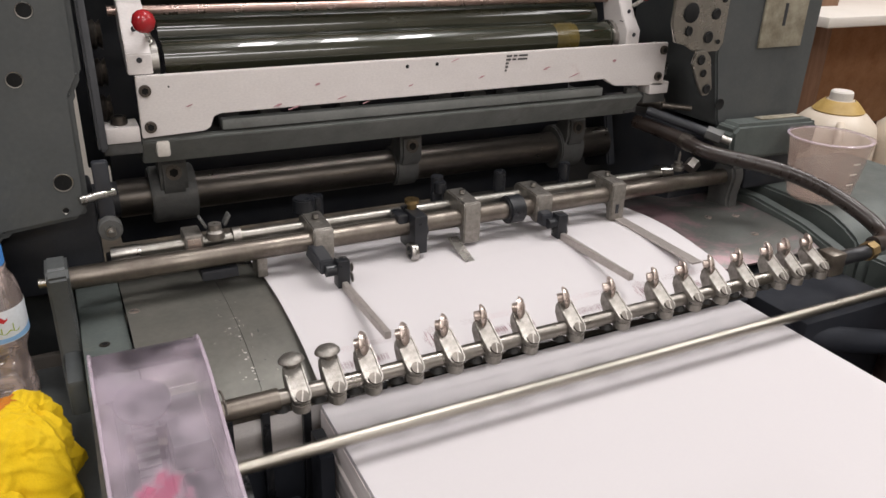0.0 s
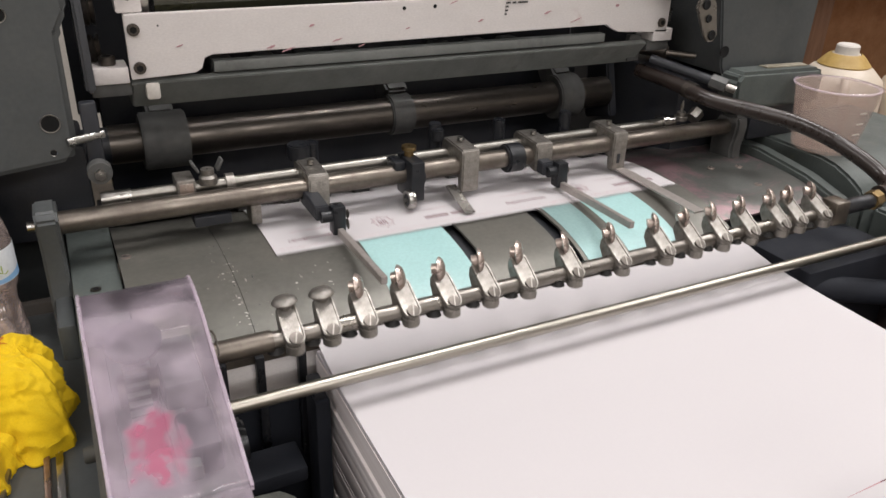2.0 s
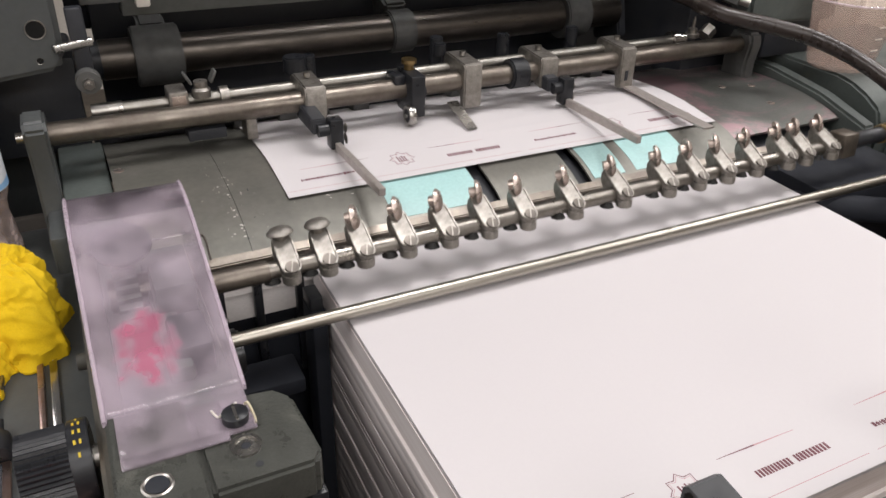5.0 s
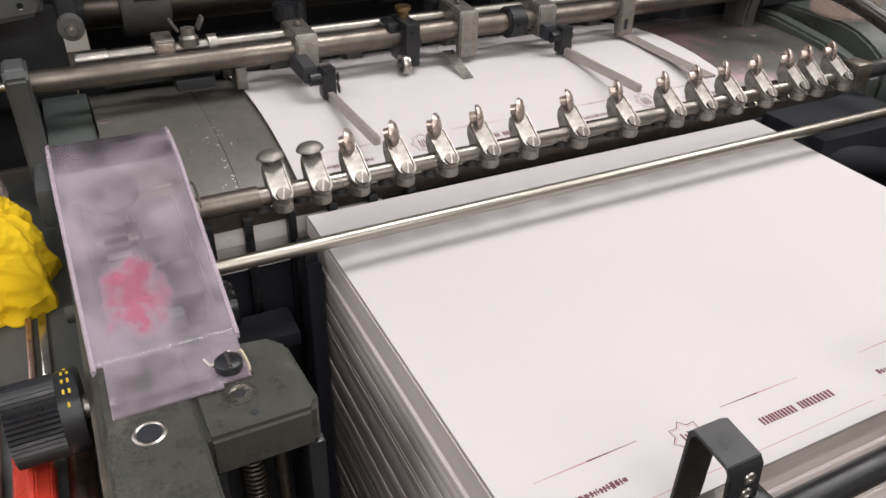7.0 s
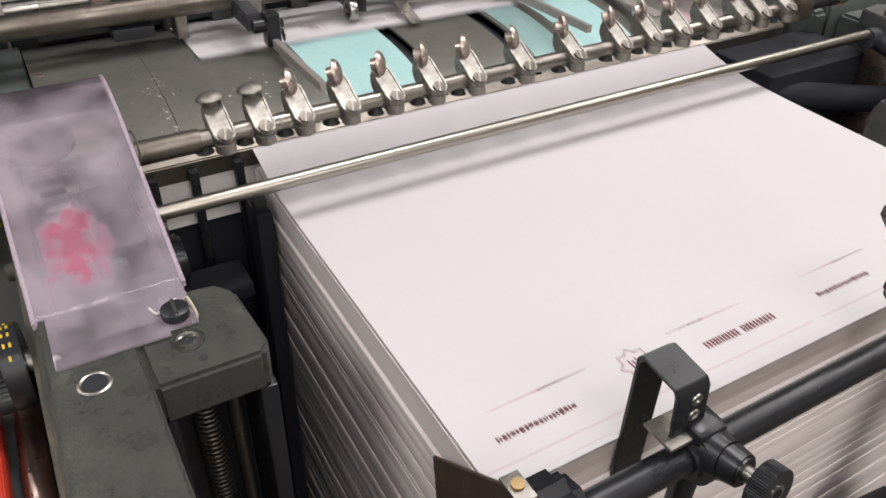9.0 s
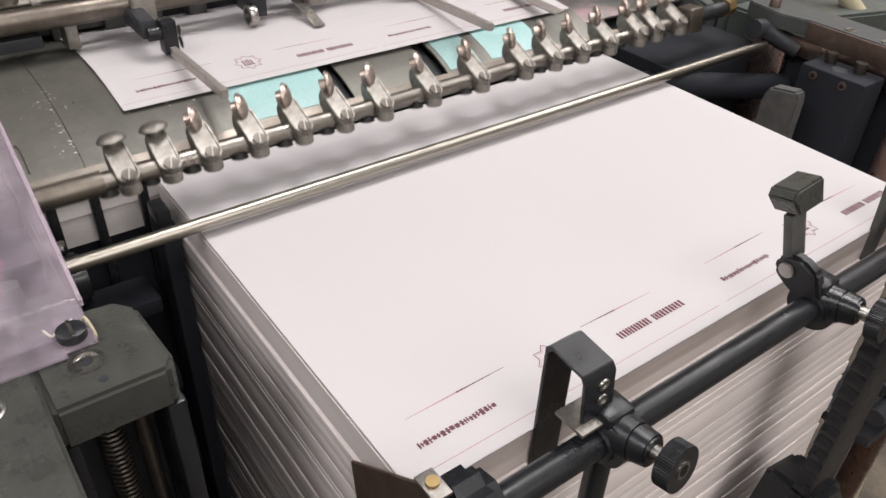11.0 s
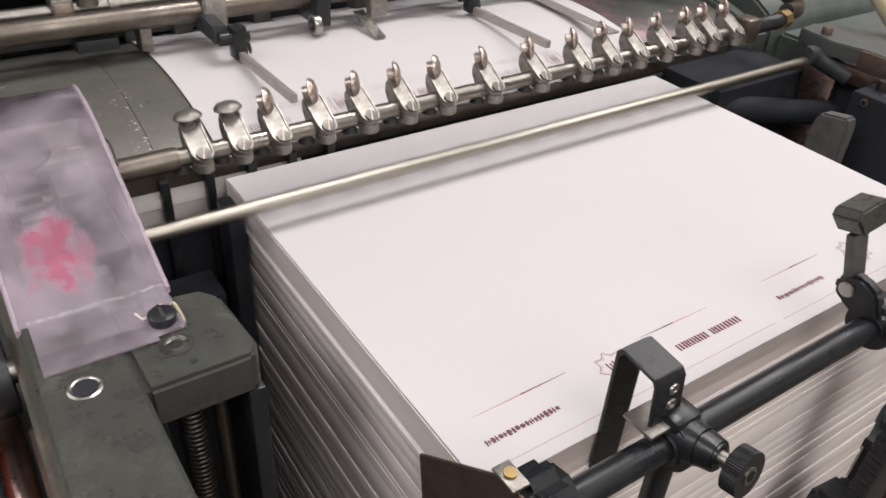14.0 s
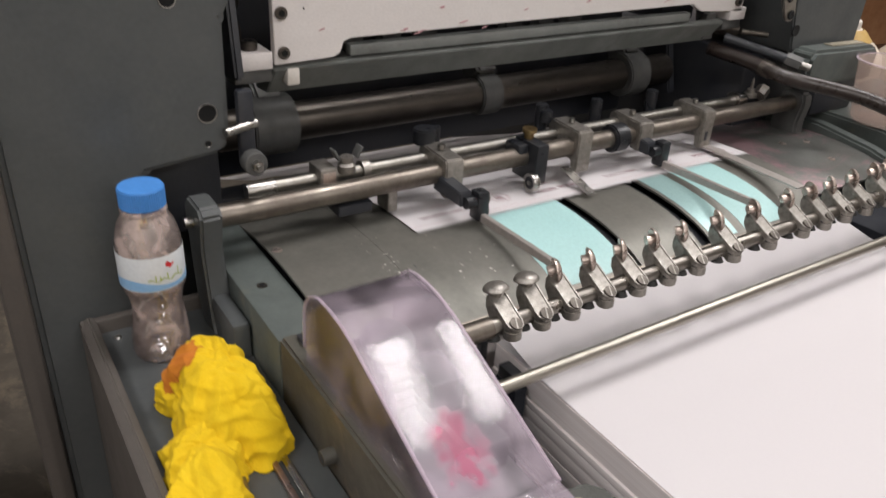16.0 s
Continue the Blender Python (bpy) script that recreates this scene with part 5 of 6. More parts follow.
    part("slot_bracket", box(-0.1400, -0.1200, 0.3170, 0.3290, 0.0300, 0.0330, 0.0006), DARK, t)
    k = thing("dial_knob", (-0.165, 0.147, 0.021), "black ribbed dial knob with yellow scale marks", "knob")
    ribs = []
    for i in range(96):
        r = 0.0188 if i % 2 else 0.0178
        ribs.append((0.1460 + r * math.cos(math.pi * i / 48), 0.0210 + r * math.sin(math.pi * i / 48)))
    part("grip", prism(ribs, "x", -0.1815, -0.1605), BLACK, k)
    ring = part("scale_ring", cyl((-0.1605, 0.146, 0.021), (-0.1515, 0.146, 0.021), 0.0192, seg=48, bevel=0.0006), BLACK, k)
    for i, a in enumerate((112, 95, 78, 62, 130)):
        ar = radians(a)
        m = Matrix.Translation((-0.1560, 0.146 + 0.0193 * math.cos(ar), 0.021 + 0.0193 * math.sin(ar))) @ Matrix.Rotation(ar - math.pi / 2, 4, "X")
        for dx in ((-0.0012, 0.0012) if i < 3 else (0.0,)):
            part("scale_mark", box(dx - 0.0005, dx + 0.0005, -0.0011, 0.0011, -0.0002, 0.0002, 0, m=m), DIAL_YELLOW, ring)
    part("shaft", cyl((-0.1515, 0.146, 0.021), (-0.145, 0.146, 0.021), 0.006, seg=18), STEEL, k)


def tray():
    t = thing("tool_tray", (-0.2, 0.25, -0.05), "dark grey enamelled tool tray with raised rim", "tray")
    part("bottom", box(-0.2400, -0.1505, -0.20, 0.470, -0.040, -0.0170, 0.001), GREY_PAINT, t)
    part("rim", prism([(-0.2520, -0.30), (-0.2500, -0.008), (-0.2440, -0.0035), (-0.2390, -0.006), (-0.2385, -0.30)], "y", -0.20, 0.468, 0.001), SHADOW_GREY, t, "brown-grey rounded rim")
    part("end_wall", box(-0.2500, -0.1600, 0.462, 0.4695, -0.30, -0.006, 0.002), SHADOW_GREY, t)
    part("skirt", box(-0.2380, -0.1505, -0.20, 0.460, -0.80, -0.041, 0.001), DARK, t)
    part("rivet", lathe([(0.003, 0.0), (0.0022, 0.0012), (0.0001, 0.0016)], (-0.2280, 0.452, -0.0170), "z", 12), STEEL, t)


def bottle():
    x, y, z = -0.2030, 0.4245, -0.0168
    t = thing("water_bottle", (x, y, z), "small clear plastic water bottle with blue cap and label", "bottle")
    outer = [(0.0001, 0.0012), (0.012, 0.0010), (0.0185, 0.0002), (0.0200, 0.004), (0.0196, 0.014), (0.0178, 0.030), (0.0168, 0.040), (0.0182, 0.049), (0.0208, 0.056), (0.0212, 0.060), (0.0212, 0.084), (0.0206, 0.092), (0.0180, 0.102), (0.0142, 0.109), (0.0130, 0.112), (0.0130, 0.118)]
    bm = bmesh.new()
    lathe(outer + [(0.0001, 0.118)], (x, y, z), "z", 40, bm)
    for v in bm.verts:
        h = v.co.z - z
        if 0.004 < h < 0.05:
            a = math.atan2(v.co.y - y, v.co.x - x)
            k = 1 + 0.035 * math.sin(5 * a + 70 * h) * math.sin(math.pi * h / 0.05)
            v.co.x, v.co.y = x + (v.co.x - x) * k, y + (v.co.y - y) * k
    part("body", bm, PET, t)
    lab = part("label", lathe([(0.02145, 0.0595), (0.02155, 0.0600), (0.02155, 0.0840), (0.02145, 0.0845)], (x, y, z), "z", 48), LABEL, t, "pale paper label")

    def patch(u0, u1, lo, hi, r, material, name):
        bm = bmesh.new()
        n = 24
        rows = [[bm.verts.new((x + r * math.cos(a), y + r * math.sin(a), z + f(i / n))) for f in (lo, hi)] for i, a in ((i, radians(u0 + (u1 - u0) * i / n)) for i in range(n + 1))]
        for p, q in zip(rows, rows[1:]):
            bm.faces.new((p[0], q[0], q[1], p[1]))
        part(name, bm, material, lab)
    patch(170, 360, lambda f: 0.0600, lambda f: 0.0655 + 0.0022 * math.sin(7 * f), 0.02162, LABEL_BLUE, "wave_band")
    patch(282, 298, lambda f: 0.0752 + 0.004 * abs(f - 0.5), lambda f: 0.0792 + 0.0012 * math.sin(6.3 * f), 0.02166, LABEL_RED, "red_mark")
    patch(250, 318, lambda f: 0.0672 + 0.0010 * math.sin(19 * f), lambda f: 0.0680 + 0.0012 * math.sin(19 * f + 0.3), 0.02170, LABEL_GREEN, "green_stroke")
    for u, h in ((262, 0.0715), (270, 0.0705), (283, 0.0720), (305, 0.0735)):
        patch(u, u + 2.2, lambda f: 0.0672, lambda f, h=h: h, 0.02172, LABEL_GREEN, "green_stroke")
    ridges = []
    for i in range(120):
        r = 0.0146 if i % 2 else 0.0142
        ridges.append((x + r * math.cos(math.pi * i / 60), y + r * math.sin(math.pi * i / 60)))
    cap = part("cap", prism(ridges, "z", z + 0.1140, z + 0.1260), BLUE_CAP, t, "blue screw cap")
    part("cap_top", lathe([(0.0143, 0.1258), (0.0138, 0.1272), (0.0001, 0.1276)], (x, y, z), "z", 40), BLUE_CAP, cap)
    part("neck_ring", lathe([(0.0132, 0.1100), (0.0150, 0.1105), (0.0150, 0.1125), (0.0132, 0.1130)], (x, y, z), "z", 32), PET, t)


def crumpled(center, radii, seed, amount, folds, floor_z, droop=()):
    """A crumpled cloth: a lump drawn into sharp folds, lying on a surface."""
    bm = bmesh.new()
    bmesh.ops.create_icosphere(bm, subdivisions=6, radius=1)
    c = Vector(center)
    for v in bm.verts:
        d = v.co.normalized()
        q = d * folds + Vector((seed, seed * 0.7, -seed))
        q += 0.55 * Vector((noise.noise(q * 0.8), noise.noise(q * 0.8 + Vector((9, 0, 0))), noise.noise(q * 0.8 + Vector((0, 9, 0)))))
        ridge = 1 - 2 * abs(noise.noise(q))
        ridge2 = 1 - 2 * abs(noise.noise(q * 2.3 + Vector((3, 1, 2))))
        k = 1 + amount * (ridge - 0.55) + amount * 0.42 * (ridge2 - 0.5) + 0.10 * noise.noise(d * 1.3 + Vector((seed, 0, 0)))
        p = Vector((d.x * radii[0], d.y * radii[1], d.z * radii[2])) * k
        for (dx, dy, px, py, pw) in droop:
            w = max(0.0, d.x * dx + d.y * dy) ** pw
            p.x += px * w
            p.y += py * w
            p.z -= 0.35 * radii[2] * w * max(0.0, d.z)
        p += c
        if p.z < floor_z + 0.001:
            p.z = floor_z + 0.001 + 0.0012 * (1 + noise.noise(q * 2))
        v.co = p
    return bm


def draped(outline, peak, height, seed, floor, steep=3.0, fold=0.0065, rings=90, spokes=320):
    """A crumpled cloth thrown in a heap: a dome over an outline, drawn into creases that meet in sharp lines."""
    bm = bmesh.new()
    px, py = peak
    ends = [(math.atan2(y - py, x - px), math.hypot(x - px, y - py)) for x, y in outline]
    ends.sort()
    def reach(a):
        for (a0, r0), (a1, r1) in zip(ends, ends[1:] + [(ends[0][0] + 2 * math.pi, ends[0][1])]):
            for q in (a, a + 2 * math.pi):
                if a0 <= q <= a1:
                    f = (q - a0) / (a1 - a0)
                    f = f * f * (3 - 2 * f)
                    return r0 + (r1 - r0) * f
        return ends[0][1]
    def crease(p):
        w = p + 0.012 * Vector((noise.noise(p * 34), noise.noise(p * 34 + Vector((7, 3, 1))), noise.noise(p * 34 + Vector((1, 8, 4)))))
        return 0.9 * noise.voronoi(w * 52)[0][0] + 0.65 * noise.voronoi(w * 105 + Vector((4, 2, 9)))[0][0] + 0.25 * noise.voronoi(w * 210)[0][0] - 0.75
    off = Vector((seed, -seed * 0.6, seed * 0.3))
    rows = []
    for i in range(rings + 1):
        f = i / rings
        ring = []
        for k in range(spokes):
            a = -math.pi + 2 * math.pi * k / spokes
            r = reach(a) * f * (1 + 0.05 * noise.noise(Vector((3 * math.cos(a), 3 * math.sin(a), seed))))
            z = height * max(0.0, 1 - f ** steep) ** 0.75
            p = Vector((px + r * math.cos(a), py + r * math.sin(a), z))
            up = f ** 2
            run = Vector((math.cos(a) * 0.036, math.sin(a) * 0.036, f * 0.016)) + off + 0.004 * Vector((noise.noise(p * 60), noise.noise(p * 60 + Vector((3, 9, 1))), 0))
            long_fold = noise.voronoi(run * 58)[0][0] - 0.45
            out = Vector((math.cos(a) * (0.3 + up), math.sin(a) * (0.3 + up), 1.1 - 0.7 * up))
            p += out * fold * (1.5 * long_fold * f ** 0.7 + 0.9 * crease(p + off))
            p.z = max(p.z + floor, floor + 0.0008 + (0.0012 if f < 1 else 0))
            ring.append(bm.verts.new(p))
        rows.append(ring)
    for u, v in zip(rows[1:], rows[2:]):
        for k in range(spokes):
            bm.faces.new((u[k], u[(k + 1) % spokes], v[(k + 1) % spokes], v[k]))
    for k in range(spokes):
        bm.faces.new((rows[0][0], rows[1][k], rows[1][(k + 1) % spokes]))
    for v in rows[0][1:]:
        bm.verts.remove(v)
    base = [bm.verts.new((v.co.x, v.co.y, floor + 0.0002)) for v in rows[-1]]
    for k in range(spokes):
        bm.faces.new((rows[-1][k], rows[-1][(k + 1) % spokes], base[(k + 1) % spokes], base[k]))
    bm.faces.new(base)
    return bm


def cleaning_cloth():
    t = thing("cleaning_cloth", (-0.195, 0.345, -0.017), "crumpled bright yellow cleaning cloth with an orange stain", "cloth")
    bm = draped([(-0.215, 0.374), (-0.202, 0.388), (-0.186, 0.388), (-0.173, 0.374), (-0.168, 0.345), (-0.167, 0.316), (-0.165, 0.289), (-0.183, 0.276), (-0.199, 0.286), (-0.216, 0.302), (-0.219, 0.340)], (-0.188, 0.345), 0.0425, 2.3, -0.0165)
    bm.normal_update()
    patch = bmesh.new()
    heart = Vector((-0.192, 0.342, -0.012))
    spot = Vector((-0.2080, 0.3580, 0.0170))
    seen = {}
    for f in bm.faces:
        mid = f.calc_center_median()
        if len(f.verts) < 5 and math.hypot(mid.x - spot.x, (mid.y - spot.y) * 0.7) + 0.006 * noise.noise(mid * 140) < 0.0120 and mid.z > 0.002:
            patch.faces.new([seen.setdefault(v, None) or seen.update({v: patch.verts.new(v.co + (v.co - heart).normalized() * 0.0005)}) or seen[v] for v in f.verts])
    part("cloth", bm, YELLOW, t, smooth=28)
    part("stained_fold", patch, RUST, t, "orange ink-stained fold", smooth=28)
    part("loose_corner", draped([(-0.200, 0.325), (-0.226, 0.325), (-0.236, 0.303), (-0.236, 0.278), (-0.253, 0.254), (-0.232, 0.238), (-0.214, 0.243), (-0.198, 0.275)], (-0.215, 0.292), 0.0240, 4.4, -0.0165, 2.0, 0.0055), YELLOW, t, smooth=28)


def tools():
    z = -0.0168
    def flat_ring(cx, cy, r, w, a0, a1, h, bm):
        n = 18
        pts = [(cx + r * math.cos(a), cy + r * math.sin(a)) for a in (radians(a0 + (a1 - a0) * i / n) for i in range(n + 1))]
        pts += [(cx + (r - w) * math.cos(a), cy + (r - w) * math.sin(a)) for a in (radians(a1 + (a0 - a1) * i / n) for i in range(n + 1))]
        return prism(pts, "z", z, z + h, 0.0006, bm)
    def wrench(cx, cy, ang, length, material, label):
        t = thing("spanner", (cx, cy, z), label, "spanner", "spanners in the tray")
        a = radians(ang)
        head = flat_ring(cx, cy, 0.0125, 0.0052, ang + 125 - 180 + 90, ang + 390 - 180 + 90, 0.0052, bmesh.new())
        part("jaw", head, material, t)
        d = Vector((math.sin(a), -math.cos(a), 0))
        m = Matrix.Translation((cx + d.x * (0.0090 + length / 2), cy + d.y * (0.0090 + length / 2), z + 0.0028)) @ Matrix.Rotation(a, 4, "Z")
        part("shank", box(-0.0042, 0.0042, -length / 2, length / 2, -0.0022, 0.0022, 0.0012, m=m), material, t)
    wrench(-0.2160, 0.1700, 12, 0.13, CHROME, "chrome open-ended spanner lying in the tray")
    wrench(-0.2105, 0.2060, 172, 0.07, SHAFT, "worn steel open-ended spanner lying in the tray")
    s = thing("screwdriver", (-0.182, 0.165, z), "screwdriver with red fluted plastic handle", "screwdriver")
    fl = []
    for i in range(36):
        r = 0.0092 if i % 6 in (2, 3, 4) else 0.0082
        fl.append((-0.1790 + r * math.cos(math.pi * i / 18), z + 0.0098 + r * math.sin(math.pi * i / 18)))
    hd = part("handle", prism(fl, "y", 0.055, 0.146, 0.0006), RED_PLASTIC, s)
    part("handle_end", lathe([(0.0001, 0.163), (0.006, 0.1625), (0.0088, 0.159), (0.0092, 0.152), (0.0068, 0.146), (0.006, 0.143)], (-0.1790, 0, z + 0.0098), "y", 20), RED_PLASTIC, hd)
    r = thing("steel_rule", (-0.171, 0.2, z), "narrow bright steel strip lying in the tray", "steel strip", "steel strips")
    part("strip", box(-0.1735, -0.1690, 0.195, 0.330, z, z + 0.0022, 0.0004), CHROME, r)
    r2 = thing("steel_rule", (-0.178, 0.2, z), "narrow worn steel strip with rusty edge", "steel strip", "steel strips")
    part("strip", box(-0.1800, -0.1765, 0.185, 0.325, z, z + 0.0040, 0.0006), PINK_STEEL, r2)
    e = thing("socket_extension", (-0.196, 0.19, z), "black tool head on a flat pinkish steel shank", "tool")
    part("head", lathe([(0.001, 0.0), (0.0060, 0.001), (0.0064, 0.010), (0.0052, 0.017), (0.0020, 0.018), (0.0018, 0.030), (0.001, 0.030)], (-0.1985, 0.1990, z + 0.0066), "y", 18), BLACK, e)
    part("shank", box(-0.2030, -0.1940, 0.05, 0.1990, z + 0.001, z + 0.0042, 0.0008), PINK_STEEL, e)
    part("shank_groove", box(-0.1990, -0.1980, 0.05, 0.1970, z + 0.0040, z + 0.0044, 0), DARK, e)
    p = thing("steel_rod", (-0.1585, 0.12, z), "thick polished steel rod lying by the casting", "rod")
    part("rod", cyl((-0.1610, 0.060, z + 0.0062), (-0.1600, 0.170, z + 0.0062), 0.0060, seg=20, bevel=0.001), PINK_STEEL, p)


# ---- back stops in front of the stack ----
def stop_clamp(t, x, turn=0.0):
    """A clamp on the black bar with a knurled knob."""
    y, z = -0.0300, 0.0170
    bm = cyl((x - 0.0105, y, z), (x + 0.0105, y, z), 0.0128, seg=32, bevel=0.004)
    cyl((x + 0.0003, -0.0300, 0.0195), (x + 0.0012, -0.0420, 0.0222), 0.0112, 0.0088, seg=28, bm=bm)
    box(x - 0.0085, x + 0.0080, -0.0345, -0.0190, 0.0240, 0.0325, 0.003, bm=bm)
    c = part("clamp_body", bm, BLACK, t, "black clamp body")
    part("boss", cyl((x + 0.0012, -0.0415, 0.0221), (x + 0.002, -0.0500, 0.0235), 0.0086, 0.0072, seg=28, bevel=0.001), BLACK, c)
    part("stud", cyl((x + 0.002, -0.0500, 0.0235), (x + 0.0025, -0.0560, 0.0243), 0.0036, seg=16), STEEL, c)
    k = []
    bm = bmesh.new()
    for i in range(120):
        r = 0.0105 if i % 2 else 0.0102
        k.append((r * math.cos(math.pi * i / 60), r * math.sin(math.pi * i / 60)))
    prism(k, "z", 0.0, 0.0072, 0.0, bm)
    d = Vector((0.08, -1, 0.15)).normalized()
    bmesh.ops.transform(bm, matrix=Matrix.Translation((x + 0.0025, -0.0560, 0.0243)) @ d.to_track_quat("Z", "Y").to_matrix().to_4x4(), verts=bm.verts)
    kn = part("knurled_knob", bm, BLACK, c)
    e = Vector((x + 0.0025, -0.0560, 0.0243)) + d * 0.0072
    part("knob_centre", cyl(e, e + d * 0.0004, 0.0042, seg=20), STEEL, kn)
    part("knob_bore", cyl(e + d * 0.0004, e + d * 0.0006, 0.0026, seg=16), HOLE_SHADE, kn)
    return c


def strap_stop(t, x):
    """A bent steel strap whose long leg bears on the stack."""
    w = 0.0085
    c = stop_clamp(t, x + 0.0075)
    prof = [(-0.0030, -0.034), (-0.0012, -0.034), (-0.0010, 0.0515), (-0.0040, 0.0545), (-0.0225, 0.0525), (-0.0248, 0.0495), (-0.0270, 0.0270), (-0.0250, 0.0270), (-0.0228, 0.0485), (-0.0215, 0.0505), (-0.0050, 0.0523), (-0.0030, 0.0495)]
    part("strap", prism(prof, "x", x - w, x + w, 0.0003), BLACK, c, "bent black steel strap")
    part("shelf", box(x - 0.0125, x + 0.0070, -0.0310, -0.0150, 0.0270, 0.0290, 0.0005), NICKEL, c, "worn bare metal tab")
    for z in (0.0372, 0.0450):
        rv = part("rivet", lathe([(0.0030, 0.0), (0.0028, -0.0008), (0.0018, -0.0008), (0.0016, -0.0002), (0.0001, -0.0002)], (x + 0.0015, -0.0271 + (z - 0.0270) * 0.10, z), "y", 18), STEEL, c)
    part("post", cyl((x + 0.0075, -0.0275, -0.20), (x + 0.0075, -0.0275, 0.006), 0.0056, seg=18), BLACK, t)


def bmesh_shift(ob, m):
    """Swings a part drawn round the origin into place."""
    ob.data.transform(Matrix.Translation(BASE[ob]))
    ob.data.transform(m)
    ob.data.transform(Matrix.Translation(-BASE[ob]))


def back_stops():
    t = thing("back_stop_bar", (0.22, -0.03, -0.3), "black bar with clamped stops behind the paper stack", "machine part")
    part("bar", cyl((-0.020, -0.030, 0.0170), (0.560, -0.030, 0.0170), 0.0066, seg=28), BLACK, t)
    strap_stop(t, 0.0705)
    # lever stop with a swinging head
    c = stop_clamp(t, 0.2300)
    part("link", prism([(-0.0350, 0.0240), (-0.0290, 0.0380), (-0.0200, 0.0425), (-0.0120, 0.0415), (-0.0070, 0.0360), (-0.0070, 0.0290), (-0.0120, 0.0245), (-0.0220, 0.0200)], "x", 0.2185, 0.2270, 0.002), BLACK, c)
    part("pivot_bolt", cyl((0.2167, -0.0145, 0.0332), (0.2187, -0.0145, 0.0332), 0.0042, seg=20, bevel=0.0006), STEEL, c)
    m = Matrix.Translation((0.2260, -0.0120, 0.0370)) @ Matrix.Rotation(radians(-14), 4, "X") @ Matrix.Rotation(radians(-5), 4, "Y")
    part("lever", box(-0.0062, 0.0062, -0.0026, 0.0026, 0.0, 0.0260, 0.0008, m=m), IRON, c, "bare steel lever")
    hd = part("stop_head", prism([(-0.0085, 0.0285), (-0.0145, 0.0385), (-0.0110, 0.0430), (0.0105, 0.0430), (0.0110, 0.0285)], "y", -0.0085, 0.0065, 0.0012), CAST, c, "dark chamfered stop head")
    bmesh_shift(hd, m)
    # corner plate at the near end
    cp = part("corner_plate", prism([(0.0365, -0.0080), (0.0280, -0.060), (-0.0400, -0.060), (-0.0360, 0.0340), (-0.0200, 0.0365)], "x", -0.0092, -0.0076, 0.0004), COPPER_RUST, t, "bent dark steel corner plate")
    stop = part("corner_clamp", prism([(-0.0420, 0.0060), (-0.0420, 0.0300), (-0.0300, 0.0375), (-0.0160, 0.0340), (-0.0120, 0.0220), (-0.0160, 0.0060)], "x", -0.0074, 0.0150, 0.005), BLACK, t)
    part("top_tab", box(-0.0120, -0.0040, -0.0280, -0.0150, 0.0372, 0.0386, 0.0003), NICKEL, stop)
    part("rivet", cyl((-0.0080, -0.0210, 0.0386), (-0.0080, -0.0210, 0.0400), 0.0026, seg=14), BRASS, stop)
    # far strap, slanting
    c3 = part("clamp_body", box(0.3520, 0.3860, -0.0420, -0.0180, 0.0040, 0.0290, 0.004), BLACK, t)
    part("slanted_strap", prism([(-0.0030, -0.032), (-0.0010, -0.032), (0.0040, 0.050), (-0.0020, 0.0565), (-0.0210, 0.054), (-0.0230, 0.050), (-0.0040, 0.050)], "x", 0.3470, 0.3600, 0.0004), IRON, c3, "bent steel strap")
    part("tab", box(0.3500, 0.3800, -0.0340, -0.0120, 0.0380, 0.0400, 0.0006), NICKEL, c3)
    part("chrome_pin", cyl((0.3620, -0.0280, 0.0400), (0.3620, -0.0280, 0.0640), 0.0050, seg=20, bevel=0.0008), CHROME, c3)
    part("post", cyl((0.3640, -0.0300, -0.055), (0.3640, -0.0300, 0.006), 0.0076, seg=20, bevel=0.001), BLACK, t)
    # toothed upright with a handle
    rack = part("rack_post", box(0.2755, 0.3130, -0.0550, -0.0440, -0.30, 0.0010, 0.001), BLACK, t, "black toothed rack post")
    for i in range(26):
        part("tooth", prism([(0.2755, -0.002 - 0.011 * i), (0.2738, -0.005 - 0.011 * i), (0.2738, -0.009 - 0.011 * i), (0.2755, -0.012 - 0.011 * i)], "y", -0.0545, -0.0445), BLACK, rack)
    part("base", prism([(0.266, -0.42), (0.262, -0.185), (0.274, -0.150), (0.312, -0.160), (0.345, -0.205), (0.350, -0.42)], "y", -0.0620, -0.0250, 0.004), BLACK, t)
    hn = part("handle_stem", cyl((0.2700, -0.0550, 0.0020), (0.2960, -0.0645, -0.0200), 0.0028, seg=14), BLACK, t)
    part("tee_grip", tube([(0.2940, -0.0650, -0.0330), (0.2950, -0.0648, -0.0270), (0.2965, -0.0642, -0.0150), (0.2970, -0.0640, -0.0090)], 0.0045), BLACK, hn)


